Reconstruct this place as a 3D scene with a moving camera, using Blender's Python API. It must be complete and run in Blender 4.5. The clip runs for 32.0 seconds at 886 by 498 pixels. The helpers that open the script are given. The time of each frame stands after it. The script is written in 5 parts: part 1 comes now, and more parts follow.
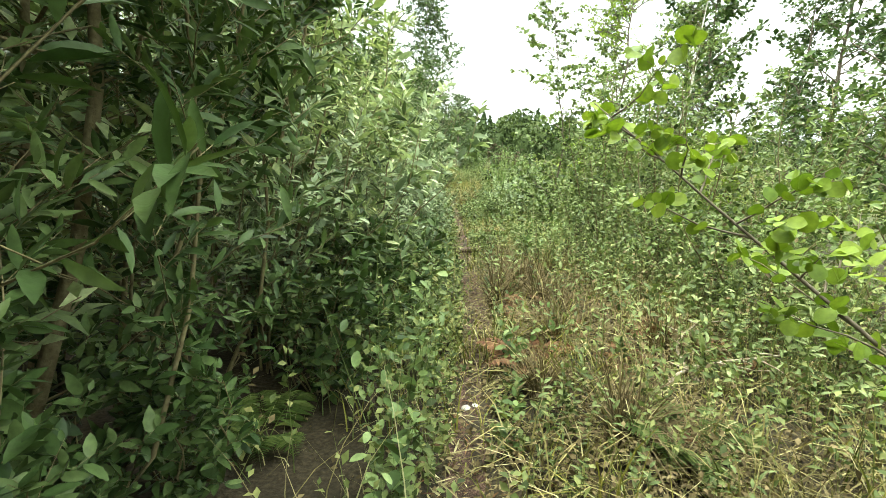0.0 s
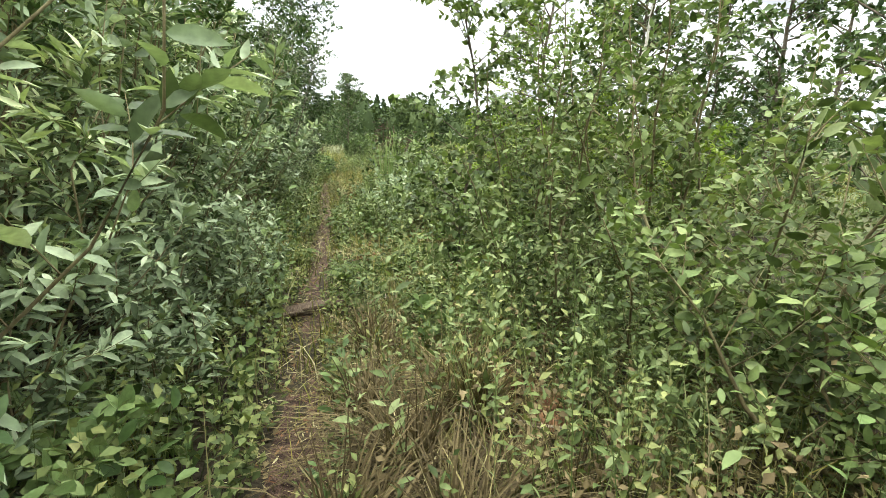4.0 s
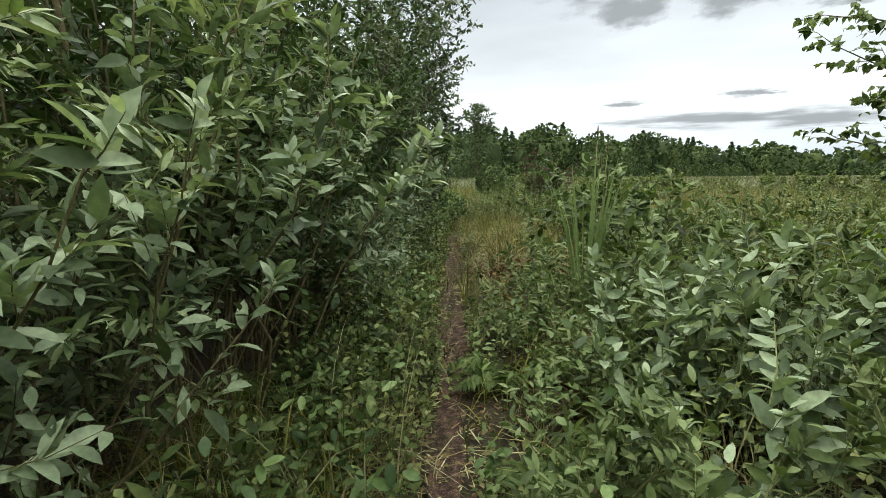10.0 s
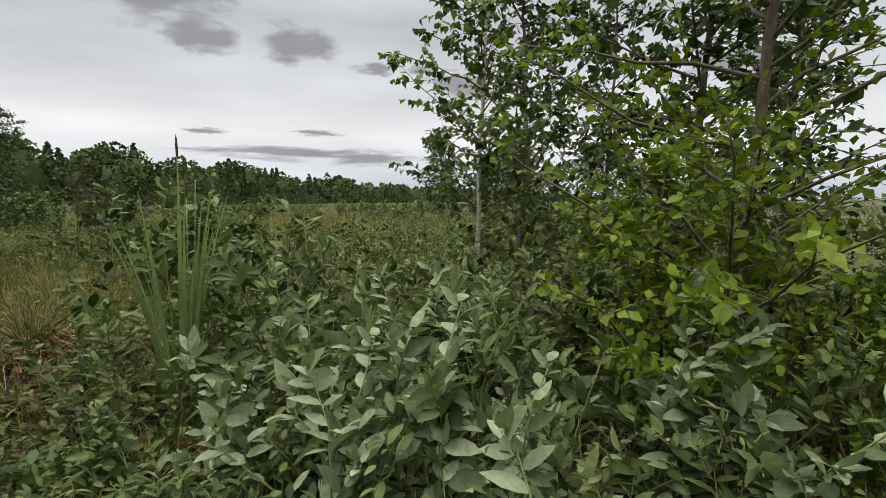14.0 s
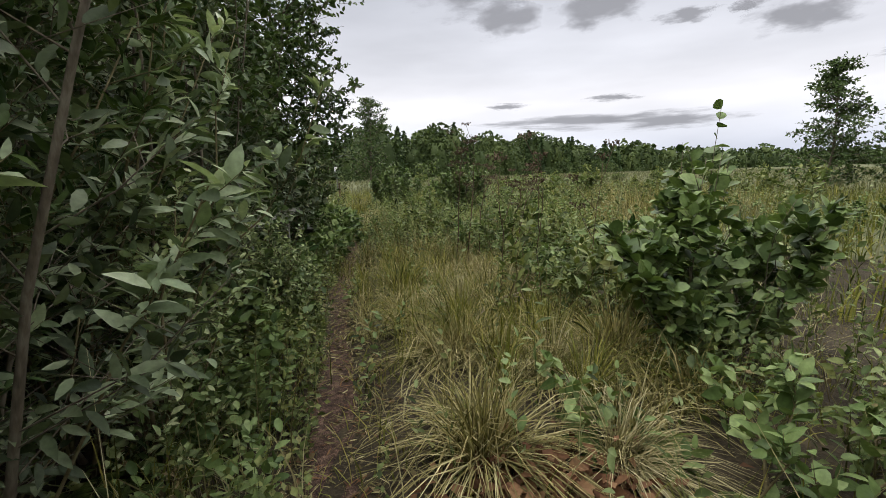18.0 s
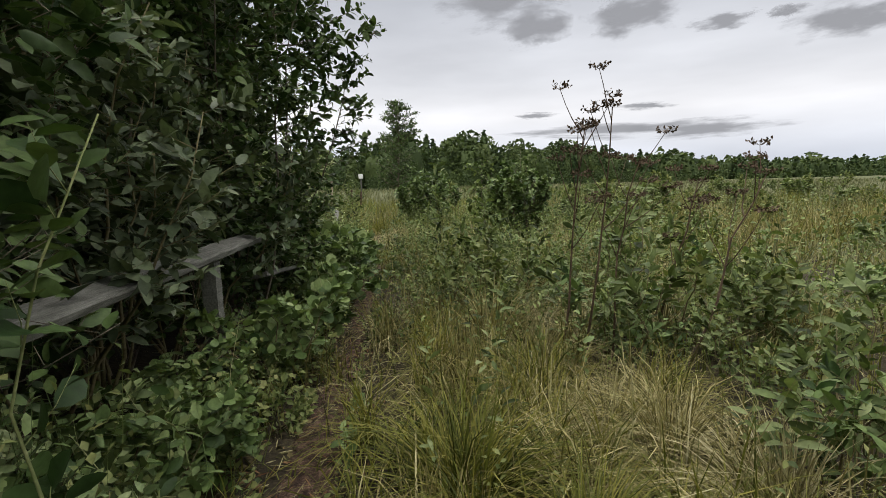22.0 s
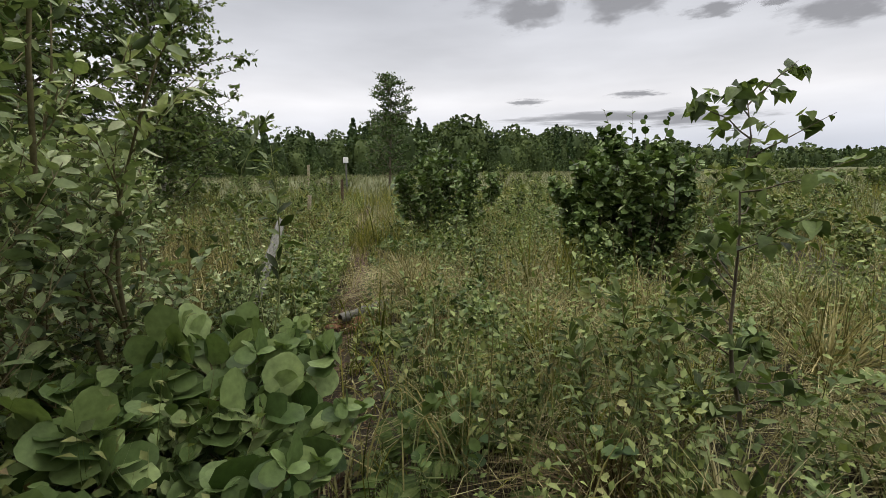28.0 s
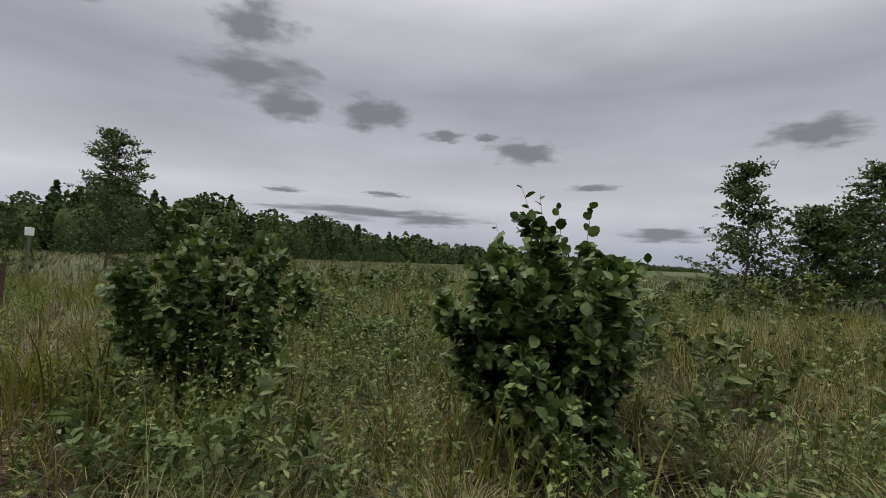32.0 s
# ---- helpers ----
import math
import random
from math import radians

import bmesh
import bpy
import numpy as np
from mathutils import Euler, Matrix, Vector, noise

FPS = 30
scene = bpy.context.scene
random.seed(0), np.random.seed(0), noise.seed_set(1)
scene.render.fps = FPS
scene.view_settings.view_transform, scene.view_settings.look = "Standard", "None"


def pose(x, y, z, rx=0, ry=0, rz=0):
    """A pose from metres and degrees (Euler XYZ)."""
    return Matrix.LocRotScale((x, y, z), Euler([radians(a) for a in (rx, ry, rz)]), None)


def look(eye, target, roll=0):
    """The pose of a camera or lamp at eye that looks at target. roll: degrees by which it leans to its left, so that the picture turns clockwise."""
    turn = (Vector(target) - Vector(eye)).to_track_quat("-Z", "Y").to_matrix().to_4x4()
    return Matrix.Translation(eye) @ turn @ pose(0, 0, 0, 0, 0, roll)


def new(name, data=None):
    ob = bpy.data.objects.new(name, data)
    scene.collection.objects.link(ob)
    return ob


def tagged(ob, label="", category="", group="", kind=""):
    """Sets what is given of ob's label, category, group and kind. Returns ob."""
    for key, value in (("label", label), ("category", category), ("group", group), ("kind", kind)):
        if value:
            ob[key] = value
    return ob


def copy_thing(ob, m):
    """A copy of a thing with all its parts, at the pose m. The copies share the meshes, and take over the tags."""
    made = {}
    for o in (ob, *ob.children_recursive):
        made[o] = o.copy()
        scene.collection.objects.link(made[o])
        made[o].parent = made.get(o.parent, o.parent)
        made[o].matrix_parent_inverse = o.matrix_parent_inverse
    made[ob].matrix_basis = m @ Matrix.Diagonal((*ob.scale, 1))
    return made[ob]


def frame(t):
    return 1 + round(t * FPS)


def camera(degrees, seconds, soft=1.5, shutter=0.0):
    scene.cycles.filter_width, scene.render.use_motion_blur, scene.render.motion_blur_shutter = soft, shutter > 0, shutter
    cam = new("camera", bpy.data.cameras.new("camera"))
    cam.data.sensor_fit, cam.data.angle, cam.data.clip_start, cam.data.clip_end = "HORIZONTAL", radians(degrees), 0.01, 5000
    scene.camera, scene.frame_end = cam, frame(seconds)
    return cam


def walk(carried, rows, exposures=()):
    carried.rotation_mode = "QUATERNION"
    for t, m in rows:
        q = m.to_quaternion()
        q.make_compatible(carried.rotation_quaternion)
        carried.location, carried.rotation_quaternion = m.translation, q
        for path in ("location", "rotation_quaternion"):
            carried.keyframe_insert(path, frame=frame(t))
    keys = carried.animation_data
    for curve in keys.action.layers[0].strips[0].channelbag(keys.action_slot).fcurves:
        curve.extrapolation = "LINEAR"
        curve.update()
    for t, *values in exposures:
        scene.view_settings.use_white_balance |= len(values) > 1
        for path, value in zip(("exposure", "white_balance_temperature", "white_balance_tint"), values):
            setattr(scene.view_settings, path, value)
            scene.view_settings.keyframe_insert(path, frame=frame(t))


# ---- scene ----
WALK = [
    (0.0, -0.022, 0.033, 1.516, -11.58, -0.98, 1.69),
    (0.5, 0.013, 0.481, 1.514, -11.66, -0.49, 1.18),
    (1.0, 0.094, 1.081, 1.465, -12.14, 0.24, 0.74),
    (1.5, 0.186, 1.487, 1.509, -12.23, 0.10, 0.31),
    (2.0, 0.225, 1.894, 1.497, -12.68, 0.07, -0.64),
    (2.5, 0.260, 2.187, 1.522, -12.65, -0.29, -2.12),
    (3.0, 0.412, 2.574, 1.486, -12.73, -0.42, -4.61),
    (3.5, 0.454, 2.816, 1.491, -13.19, -0.16, -10.28),
    (5.5, 0.649, 4.581, 1.457, -13.06, -2.10, -11.03),
    (6.0, 0.597, 5.015, 1.462, -12.89, -0.53, -10.14),
    (6.5, 0.635, 5.472, 1.467, -12.18, 0.34, -8.83),
    (7.0, 0.586, 5.813, 1.507, -11.30, 0.73, -7.60),
    (7.5, 0.463, 6.148, 1.551, -10.77, 1.04, -6.56),
    (8.0, 0.455, 6.535, 1.520, -10.51, 0.81, -4.76),
    (8.5, 0.509, 6.952, 1.522, -10.48, 0.27, -3.22),
    (9.0, 0.440, 7.341, 1.496, -10.61, 0.07, 1.90),
    (9.5, 0.199, 7.816, 1.498, -10.11, -0.06, 4.01),
    (10.0, 0.178, 8.188, 1.488, -9.35, 0.22, 4.33),
    (10.5, 0.303, 8.562, 1.503, -8.08, -0.22, 2.28),
    (11.0, 0.351, 8.936, 1.502, -5.36, -1.12, -5.02),
    (11.5, 0.339, 9.224, 1.521, -3.17, -1.14, -14.55),
    (12.0, 0.448, 9.238, 1.512, -1.63, -1.03, -24.24),
    (12.5, 0.544, 9.088, 1.504, -1.53, -0.46, -31.88),
    (13.0, 0.548, 9.009, 1.492, -2.69, -0.64, -42.00),
    (13.5, 0.538, 9.022, 1.501, -3.92, -0.40, -48.64),
    (14.0, 0.450, 9.259, 1.513, -6.08, 0.14, -43.43),
    (14.5, 0.263, 9.674, 1.490, -7.01, 0.71, -31.62),
    (15.0, 0.260, 10.220, 1.495, -7.59, 1.08, -23.64),
    (15.5, 0.176, 10.776, 1.499, -7.75, 1.88, -19.82),
    (17.5, 0.020, 12.500, 1.486, -9.62, 1.41, -9.93),
    (18.0, 0.050, 12.961, 1.517, -9.41, 1.48, -8.80),
    (18.5, -0.038, 13.412, 1.539, -9.45, 1.16, -9.03),
    (19.0, 0.041, 13.820, 1.499, -9.74, 1.18, -10.12),
    (19.5, 0.106, 14.199, 1.475, -9.78, 1.37, -11.23),
    (20.0, 0.119, 14.651, 1.515, -9.98, 1.65, -12.13),
    (20.5, 0.178, 15.201, 1.475, -10.12, 0.71, -12.27),
    (21.0, 0.197, 15.676, 1.497, -10.13, 0.53, -11.88),
    (21.5, 0.155, 16.074, 1.509, -9.52, 0.96, -9.60),
    (22.0, 0.100, 16.618, 1.465, -8.26, 1.22, -5.40),
    (22.5, 0.099, 17.247, 1.507, -8.33, 0.98, -3.68),
    (23.0, 0.064, 17.527, 1.499, -8.57, 0.39, -2.42),
    (23.5, -0.050, 17.899, 1.508, -8.93, 0.28, -0.94),
    (24.0, -0.169, 18.204, 1.529, -9.40, -0.04, -0.54),
    (24.5, -0.132, 18.623, 1.476, -9.47, -0.50, -1.57),
    (25.0, -0.133, 19.093, 1.502, -9.50, -0.49, -3.01),
    (25.5, -0.119, 19.574, 1.501, -9.94, -0.37, -4.46),
    (26.0, -0.090, 20.065, 1.500, -10.13, -0.27, -5.62),
    (26.5, -0.064, 20.533, 1.499, -10.10, -0.00, -6.34),
    (28.5, -0.074, 22.372, 1.444, -9.83, 0.86, -6.38),
    (29.0, -0.109, 22.967, 1.443, -9.69, 1.47, -4.59),
    (29.5, -0.133, 23.419, 1.536, -9.60, 1.41, -3.94),
    (30.0, -0.181, 23.792, 1.499, -9.44, 1.85, -3.28),
    (30.5, -0.203, 24.149, 1.461, -8.51, 1.46, -3.38),
    (31.0, -0.145, 24.638, 1.491, -5.26, -0.32, -10.77),
    (31.5, -0.029, 24.749, 1.556, -1.62, -1.69, -23.15),
    (32.0, 0.010, 24.800, 1.542, 1.50, -2.50, -36.20),
]
LENS = 88.0
cam = camera(LENS, 32.0, soft=0.85, shutter=0.0)
walk(cam, [(t, pose(x, y, z, 90 + pitch, roll, yaw)) for t, x, y, z, pitch, roll, yaw in WALK],
     exposures=[(0.0, 1.92, 6700, -4), (1.5, 1.68, 6600, -1), (3.0, 1.4, 6500, 4), (6.0, 1.5, 6500, 5), (8.0, 1.3, 6500, 5), (9.0, 0.8, 6500, 3), (10.0, 0.45, 6450, 3), (10.5, 0.33, 6450, 3), (12.0, 0.0, 6450, 4),
                (13.0, -0.05, 6600, 8), (15.0, 0.1, 6700, 10), (18.0, 0.2, 6500, 13), (20.0, 0.0, 6500, 12), (24.0, 0.22, 6650, 11), (26.0, 0.16, 6650, 11), (29.0, -0.05, 6600, 12), (30.0, -0.1, 6650, 12),
                (31.0, -0.1, 6500, 14), (32.0, -0.62, 6400, 14)])

# ---- sky, sun ----
SUN_ELEVATION, SUN_AZIMUTH = 64.0, -75.0


def build_world():
    world = bpy.data.worlds.new("overcast_sky")
    scene.world = world
    world.use_nodes = True
    nt = world.node_tree
    nt.nodes.clear()
    n, link = nt.nodes.new, nt.links.new
    out, bg = n("ShaderNodeOutputWorld"), n("ShaderNodeBackground")
    sky = n("ShaderNodeTexSky")
    sky.sky_type, sky.sun_disc = "NISHITA", False
    sky.sun_elevation, sky.sun_rotation = radians(SUN_ELEVATION), radians(SUN_AZIMUTH)
    sky.dust_density, sky.air_density = 3.0, 1.0
    coord, split = n("ShaderNodeTexCoord"), n("ShaderNodeSeparateXYZ")
    link(coord.outputs["Generated"], split.inputs[0])
    # cloud deck: dim above the skyline's bright band, brighter towards the zenith
    ramp = n("ShaderNodeValToRGB")
    stops = [(0.0, (0.50, 0.56, 0.66)), (0.05, (0.70, 0.74, 0.82)), (0.13, (0.88, 0.89, 0.92)), (0.2, (0.70, 0.72, 0.76)), (0.34, (0.54, 0.565, 0.61)),
             (0.5, (0.95, 0.96, 0.99)), (0.62, (1.9, 1.89, 1.88)), (1.0, (2.9, 2.87, 2.82))]
    ramp.color_ramp.elements[0].position, ramp.color_ramp.elements[1].position = 0.0, 1.0
    for p, c in stops[1:-1]:
        ramp.color_ramp.elements.new(p)
    for e, (p, c) in zip(ramp.color_ramp.elements, stops):
        e.position, e.color = p, (*c, 1)
    link(split.outputs["Z"], ramp.inputs[0])
    # soft streaks, flattened towards the skyline
    stretch = n("ShaderNodeMapping")
    stretch.inputs["Scale"].default_value = (1.6, 1.6, 7.0)
    link(coord.outputs["Generated"], stretch.inputs[0])
    noise_tex = n("ShaderNodeTexNoise")
    noise_tex.inputs["Scale"].default_value, noise_tex.inputs["Detail"].default_value = 1.7, 4.0
    link(stretch.outputs[0], noise_tex.inputs["Vector"])
    band = n("ShaderNodeMapRange")
    band.inputs[1].default_value, band.inputs[2].default_value = 0.3, 0.7
    band.inputs[3].default_value, band.inputs[4].default_value = 0.88, 1.1
    link(noise_tex.outputs[0], band.inputs[0])
    mult = n("ShaderNodeVectorMath")
    mult.operation = "MULTIPLY"
    link(ramp.outputs[0], mult.inputs[0])
    link(band.outputs[0], mult.inputs[1])
    gain = n("ShaderNodeVectorMath")
    gain.operation = "SCALE"
    gain.inputs[3].default_value = 11.0
    link(mult.outputs[0], gain.inputs[0])
    both = n("ShaderNodeMixRGB")
    both.inputs[0].default_value = 0.92
    link(sky.outputs[0], both.inputs[1])
    link(gain.outputs[0], both.inputs[2])
    link(both.outputs[0], bg.inputs[0])
    bg.inputs[1].default_value = 0.098
    link(bg.outputs[0], out.inputs[0])


build_world()
sun = new("sun", bpy.data.lights.new("sun", "SUN"))
sun.data.energy, sun.data.angle, sun.data.color = 1.5, radians(40), (1.0, 0.97, 0.92)
sun.matrix_basis = look((0, 0, 0), (math.sin(radians(SUN_AZIMUTH)) * -1, math.cos(radians(SUN_AZIMUTH)) * -1, -math.tan(radians(SUN_ELEVATION))))


# ---- materials ----
def shader(name):
    m = bpy.data.materials.new(name)
    m.use_nodes = True
    nt = m.node_tree
    return m, nt, nt.nodes["Principled BSDF"], nt.nodes["Material Output"]


def ramp_node(nt, stops):
    r = nt.nodes.new("ShaderNodeValToRGB")
    for p, c in stops[1:-1]:
        r.color_ramp.elements.new(p)
    for e, (p, c) in zip(r.color_ramp.elements, stops):
        e.position, e.color = p, (*c, 1)
    return r


TONE = (0.77, 0.80, 0.73)


def leaf_material(name, stops, gloss=0.45, through_light=0.3, patch=1.5, tone_up=1.0, spread=0.8):
    """Foliage: each leaf its own tone, plus drifts of tone through the plant, some light coming through."""
    m, nt, b, out = shader(name)
    n, link = nt.nodes.new, nt.links.new
    geo, tone = n("ShaderNodeNewGeometry"), ramp_node(nt, [(p, tuple(k * tone_up * v for k, v in zip(TONE, c))) for p, c in stops])
    drift = n("ShaderNodeTexNoise")
    coord = n("ShaderNodeTexCoord")
    link(coord.outputs["Object"], drift.inputs["Vector"])
    drift.inputs["Scale"].default_value, drift.inputs["Detail"].default_value = patch, 2.0
    blend = n("ShaderNodeMath")
    blend.operation = "MULTIPLY_ADD"
    blend.inputs[1].default_value = spread
    half = n("ShaderNodeMath")
    half.operation = "MULTIPLY_ADD"
    half.inputs[1].default_value, half.inputs[2].default_value = 1.3, -0.17 - spread / 2
    link(drift.outputs[0], half.inputs[0])
    link(geo.outputs["Random Per Island"], blend.inputs[0])
    link(half.outputs[0], blend.inputs[2])
    link(blend.outputs[0], tone.inputs[0])
    fleck = n("ShaderNodeTexNoise")
    fleck.inputs["Scale"].default_value, fleck.inputs["Detail"].default_value = 45.0, 3.0
    link(coord.outputs["Object"], fleck.inputs["Vector"])
    shade = n("ShaderNodeMapRange")
    shade.inputs[1].default_value, shade.inputs[2].default_value = 0.3, 0.7
    shade.inputs[3].default_value, shade.inputs[4].default_value = 0.78, 1.18
    link(fleck.outputs[0], shade.inputs[0])
    mixed = n("ShaderNodeVectorMath")
    mixed.operation = "MULTIPLY"
    link(tone.outputs[0], mixed.inputs[0])
    link(shade.outputs[0], mixed.inputs[1])
    link(mixed.outputs[0], b.inputs["Base Color"])
    b.inputs["Roughness"].default_value = gloss
    b.inputs["Specular IOR Level"].default_value = 0.14
    bump = n("ShaderNodeBump")
    bump.inputs["Strength"].default_value, bump.inputs["Distance"].default_value = 0.35, 0.004
    link(fleck.outputs[0], bump.inputs["Height"])
    link(bump.outputs[0], b.inputs["Normal"])
    tr, mix = n("ShaderNodeBsdfTranslucent"), n("ShaderNodeMixShader")
    warm = n("ShaderNodeVectorMath")
    warm.operation = "MULTIPLY"
    warm.inputs[1].default_value = (1.15, 1.25, 0.6)
    link(mixed.outputs[0], warm.inputs[0])
    link(warm.outputs[0], tr.inputs["Color"])
    mix.inputs[0].default_value = through_light * 0.72
    link(b.outputs[0], mix.inputs[1])
    link(tr.outputs[0], mix.inputs[2])
    link(mix.outputs[0], out.inputs[0])
    return m


def rough_material(name, stops, scale=8.0, stretch=(1, 1, 1), rough=0.9, bump_depth=0.01, fine=60.0, coords="Object"):
    """Bark, wood, soil: coarse tone drift and fine grain, with relief."""
    m, nt, b, out = shader(name)
    n, link = nt.nodes.new, nt.links.new
    coord, mapping = n("ShaderNodeTexCoord"), n("ShaderNodeMapping")
    mapping.inputs["Scale"].default_value = stretch
    link(coord.outputs[coords], mapping.inputs[0])
    big, small = n("ShaderNodeTexNoise"), n("ShaderNodeTexNoise")
    big.inputs["Scale"].default_value, big.inputs["Detail"].default_value = scale, 4.0
    small.inputs["Scale"].default_value, small.inputs["Detail"].default_value = fine, 5.0
    link(mapping.outputs[0], big.inputs["Vector"])
    link(mapping.outputs[0], small.inputs["Vector"])
    add = n("ShaderNodeMath")
    add.operation = "MULTIPLY_ADD"
    add.inputs[1].default_value = 0.5
    half = n("ShaderNodeMath")
    half.operation = "MULTIPLY"
    half.inputs[1].default_value = 0.5
    link(big.outputs[0], half.inputs[0])
    link(small.outputs[0], add.inputs[0])
    link(half.outputs[0], add.inputs[2])
    tone = ramp_node(nt, stops)
    link(add.outputs[0], tone.inputs[0])
    link(tone.outputs[0], b.inputs["Base Color"])
    b.inputs["Roughness"].default_value = rough
    b.inputs["Specular IOR Level"].default_value = 0.2
    bump = n("ShaderNodeBump")
    bump.inputs["Strength"].default_value, bump.inputs["Distance"].default_value = 0.8, bump_depth
    link(add.outputs[0], bump.inputs["Height"])
    link(bump.outputs[0], b.inputs["Normal"])
    return m


WILLOW = leaf_material("willow_leaf", [(0.0, (0.029, 0.045, 0.018)), (0.4, (0.174, 0.221, 0.105)), (0.75, (0.323, 0.363, 0.198)), (1.0, (0.485, 0.510, 0.334))], 0.42, 0.25, 1.5, 1.35)
PALE = leaf_material("pale_willow_leaf", [(0.0, (0.060, 0.082, 0.040)), (0.35, (0.188, 0.236, 0.148)), (0.75, (0.330, 0.380, 0.260)), (1.0, (0.460, 0.505, 0.375))], 0.42, 0.3, 1.5, 1.25)
SALLOW = leaf_material("sallow_leaf", [(0.0, (0.043, 0.061, 0.019)), (0.45, (0.180, 0.236, 0.092)), (1.0, (0.350, 0.400, 0.195))], 0.5, 0.3, 1.5, 0.78)
ALDER = leaf_material("alder_leaf", [(0.0, (0.032, 0.060, 0.017)), (0.5, (0.140, 0.200, 0.072)), (1.0, (0.255, 0.320, 0.135))], 0.38, 0.18)
LUSH = leaf_material("lush_leaf", [(0.0, (0.040, 0.075, 0.022)), (0.5, (0.190, 0.260, 0.100)), (1.0, (0.330, 0.400, 0.175))], 0.4, 0.25)
# dark-leaved trees; inside the thicket the same dark tone stands in for shade
DARK_AND_SHADED = leaf_material("dark_and_shaded_leaf", [(0.0, (0.026, 0.050, 0.016)), (0.5, (0.075, 0.118, 0.040)), (1.0, (0.150, 0.200, 0.080))], 0.4, 0.2, 1.5, 1.05)
BIRCH = leaf_material("birch_leaf", [(0.0, (0.035, 0.054, 0.018)), (0.5, (0.150, 0.205, 0.075)), (1.0, (0.275, 0.325, 0.135))], 0.4, 0.32)
ASPEN = leaf_material("yellow_green_leaf", [(0.0, (0.110, 0.170, 0.023)), (0.5, (0.180, 0.250, 0.031)), (1.0, (0.270, 0.340, 0.055))], 0.45, 0.4)
HERB = leaf_material("herb_leaf", [(0.0, (0.030, 0.045, 0.014)), (0.45, (0.115, 0.143, 0.050)), (0.85, (0.215, 0.228, 0.090)), (1.0, (0.275, 0.268, 0.120))], 0.5, 0.3, 1.5, 1.2)
MOOR = leaf_material("bog_leaf", [(0.0, (0.050, 0.070, 0.022)), (0.5, (0.165, 0.205, 0.074)), (1.0, (0.290, 0.320, 0.130))], 0.5, 0.3, 1.5, 1.25)
DULL = leaf_material("dull_willow_leaf", [(0.0, (0.035, 0.050, 0.028)), (0.5, (0.120, 0.150, 0.088)), (1.0, (0.240, 0.275, 0.175))], 0.42, 0.2)
FERN = leaf_material("fern_leaf", [(0.0, (0.050, 0.082, 0.018)), (0.5, (0.108, 0.155, 0.042)), (1.0, (0.185, 0.225, 0.075))], 0.6, 0.3, 1.5, 0.85)
BROWN = leaf_material("dead_leaf", [(0.0, (0.055, 0.040, 0.022)), (0.5, (0.140, 0.105, 0.055)), (1.0, (0.270, 0.210, 0.120))], 0.8, 0.2)
RUST = leaf_material("withered_leaf", [(0.0, (0.085, 0.038, 0.022)), (0.5, (0.175, 0.085, 0.048)), (1.0, (0.290, 0.170, 0.095))], 0.8, 0.2)
GRASS = leaf_material("grass_blade", [(0.0, (0.057, 0.067, 0.012)), (0.5, (0.182, 0.191, 0.039)), (1.0, (0.308, 0.272, 0.071))], 0.6, 0.25, 0.7, 0.95, 1.1)
STRAW = leaf_material("straw_blade", [(0.0, (0.12, 0.105, 0.05)), (0.5, (0.24, 0.205, 0.11)), (1.0, (0.42, 0.375, 0.24))], 0.7, 0.2, 0.9, 1.3, 1.1)
TAN = leaf_material("tan_blade", [(0.0, (0.090, 0.080, 0.026)), (0.4, (0.205, 0.175, 0.070)), (0.8, (0.340, 0.285, 0.135)), (1.0, (0.480, 0.420, 0.240))], 0.6, 0.2, 1.4, 1.12, 1.2)
MEADOW = leaf_material("dull_meadow_blade", [(0.0, (0.1, 0.112, 0.058)), (0.5, (0.175, 0.175, 0.1)), (1.0, (0.29, 0.275, 0.18))], 0.7, 0.25, 0.35, 1.0)
REED = leaf_material("reed_blade", [(0.0, (0.095, 0.140, 0.055)), (0.5, (0.185, 0.240, 0.105)), (1.0, (0.300, 0.340, 0.170))], 0.5, 0.3, 1.5, 1.3)
WOODS = leaf_material("woodland_leaf", [(0.0, (0.030, 0.048, 0.018)), (0.5, (0.062, 0.090, 0.032)), (1.0, (0.115, 0.148, 0.052))], 0.7, 0.15, 0.08)
SPRUCE = leaf_material("conifer_needles", [(0.0, (0.034, 0.063, 0.026)), (0.5, (0.060, 0.096, 0.035)), (1.0, (0.093, 0.132, 0.050))], 0.7, 0.1, 0.1)
BARK = rough_material("bark", [(0.3, (0.05, 0.04, 0.028)), (0.5, (0.11, 0.09, 0.065)), (0.7, (0.19, 0.17, 0.13))], 14, (1, 1, 0.3))
TWIG = rough_material("twig_bark", [(0.3, (0.075, 0.06, 0.03)), (0.5, (0.13, 0.11, 0.055)), (0.7, (0.19, 0.17, 0.09))], 20)
STALK = rough_material("green_stalk", [(0.3, (0.11, 0.14, 0.05)), (0.5, (0.18, 0.2, 0.08)), (0.7, (0.27, 0.27, 0.13))], 20)
DRYSTALK = rough_material("dry_stalk", [(0.3, (0.035, 0.025, 0.018)), (0.5, (0.08, 0.055, 0.035)), (0.7, (0.15, 0.11, 0.07))], 20)
WHITEBARK = rough_material("birch_bark", [(0.36, (0.06, 0.05, 0.04)), (0.44, (0.45, 0.42, 0.36)), (0.7, (0.72, 0.69, 0.62))], 7, (1, 1, 4.0), 0.7)
OLDWOOD = rough_material("weathered_wood", [(0.3, (0.045, 0.047, 0.036)), (0.45, (0.1, 0.1, 0.085)), (0.6, (0.16, 0.157, 0.138)), (0.75, (0.27, 0.262, 0.24))], 5, (14, 1, 14), 0.85, 0.004, 40)
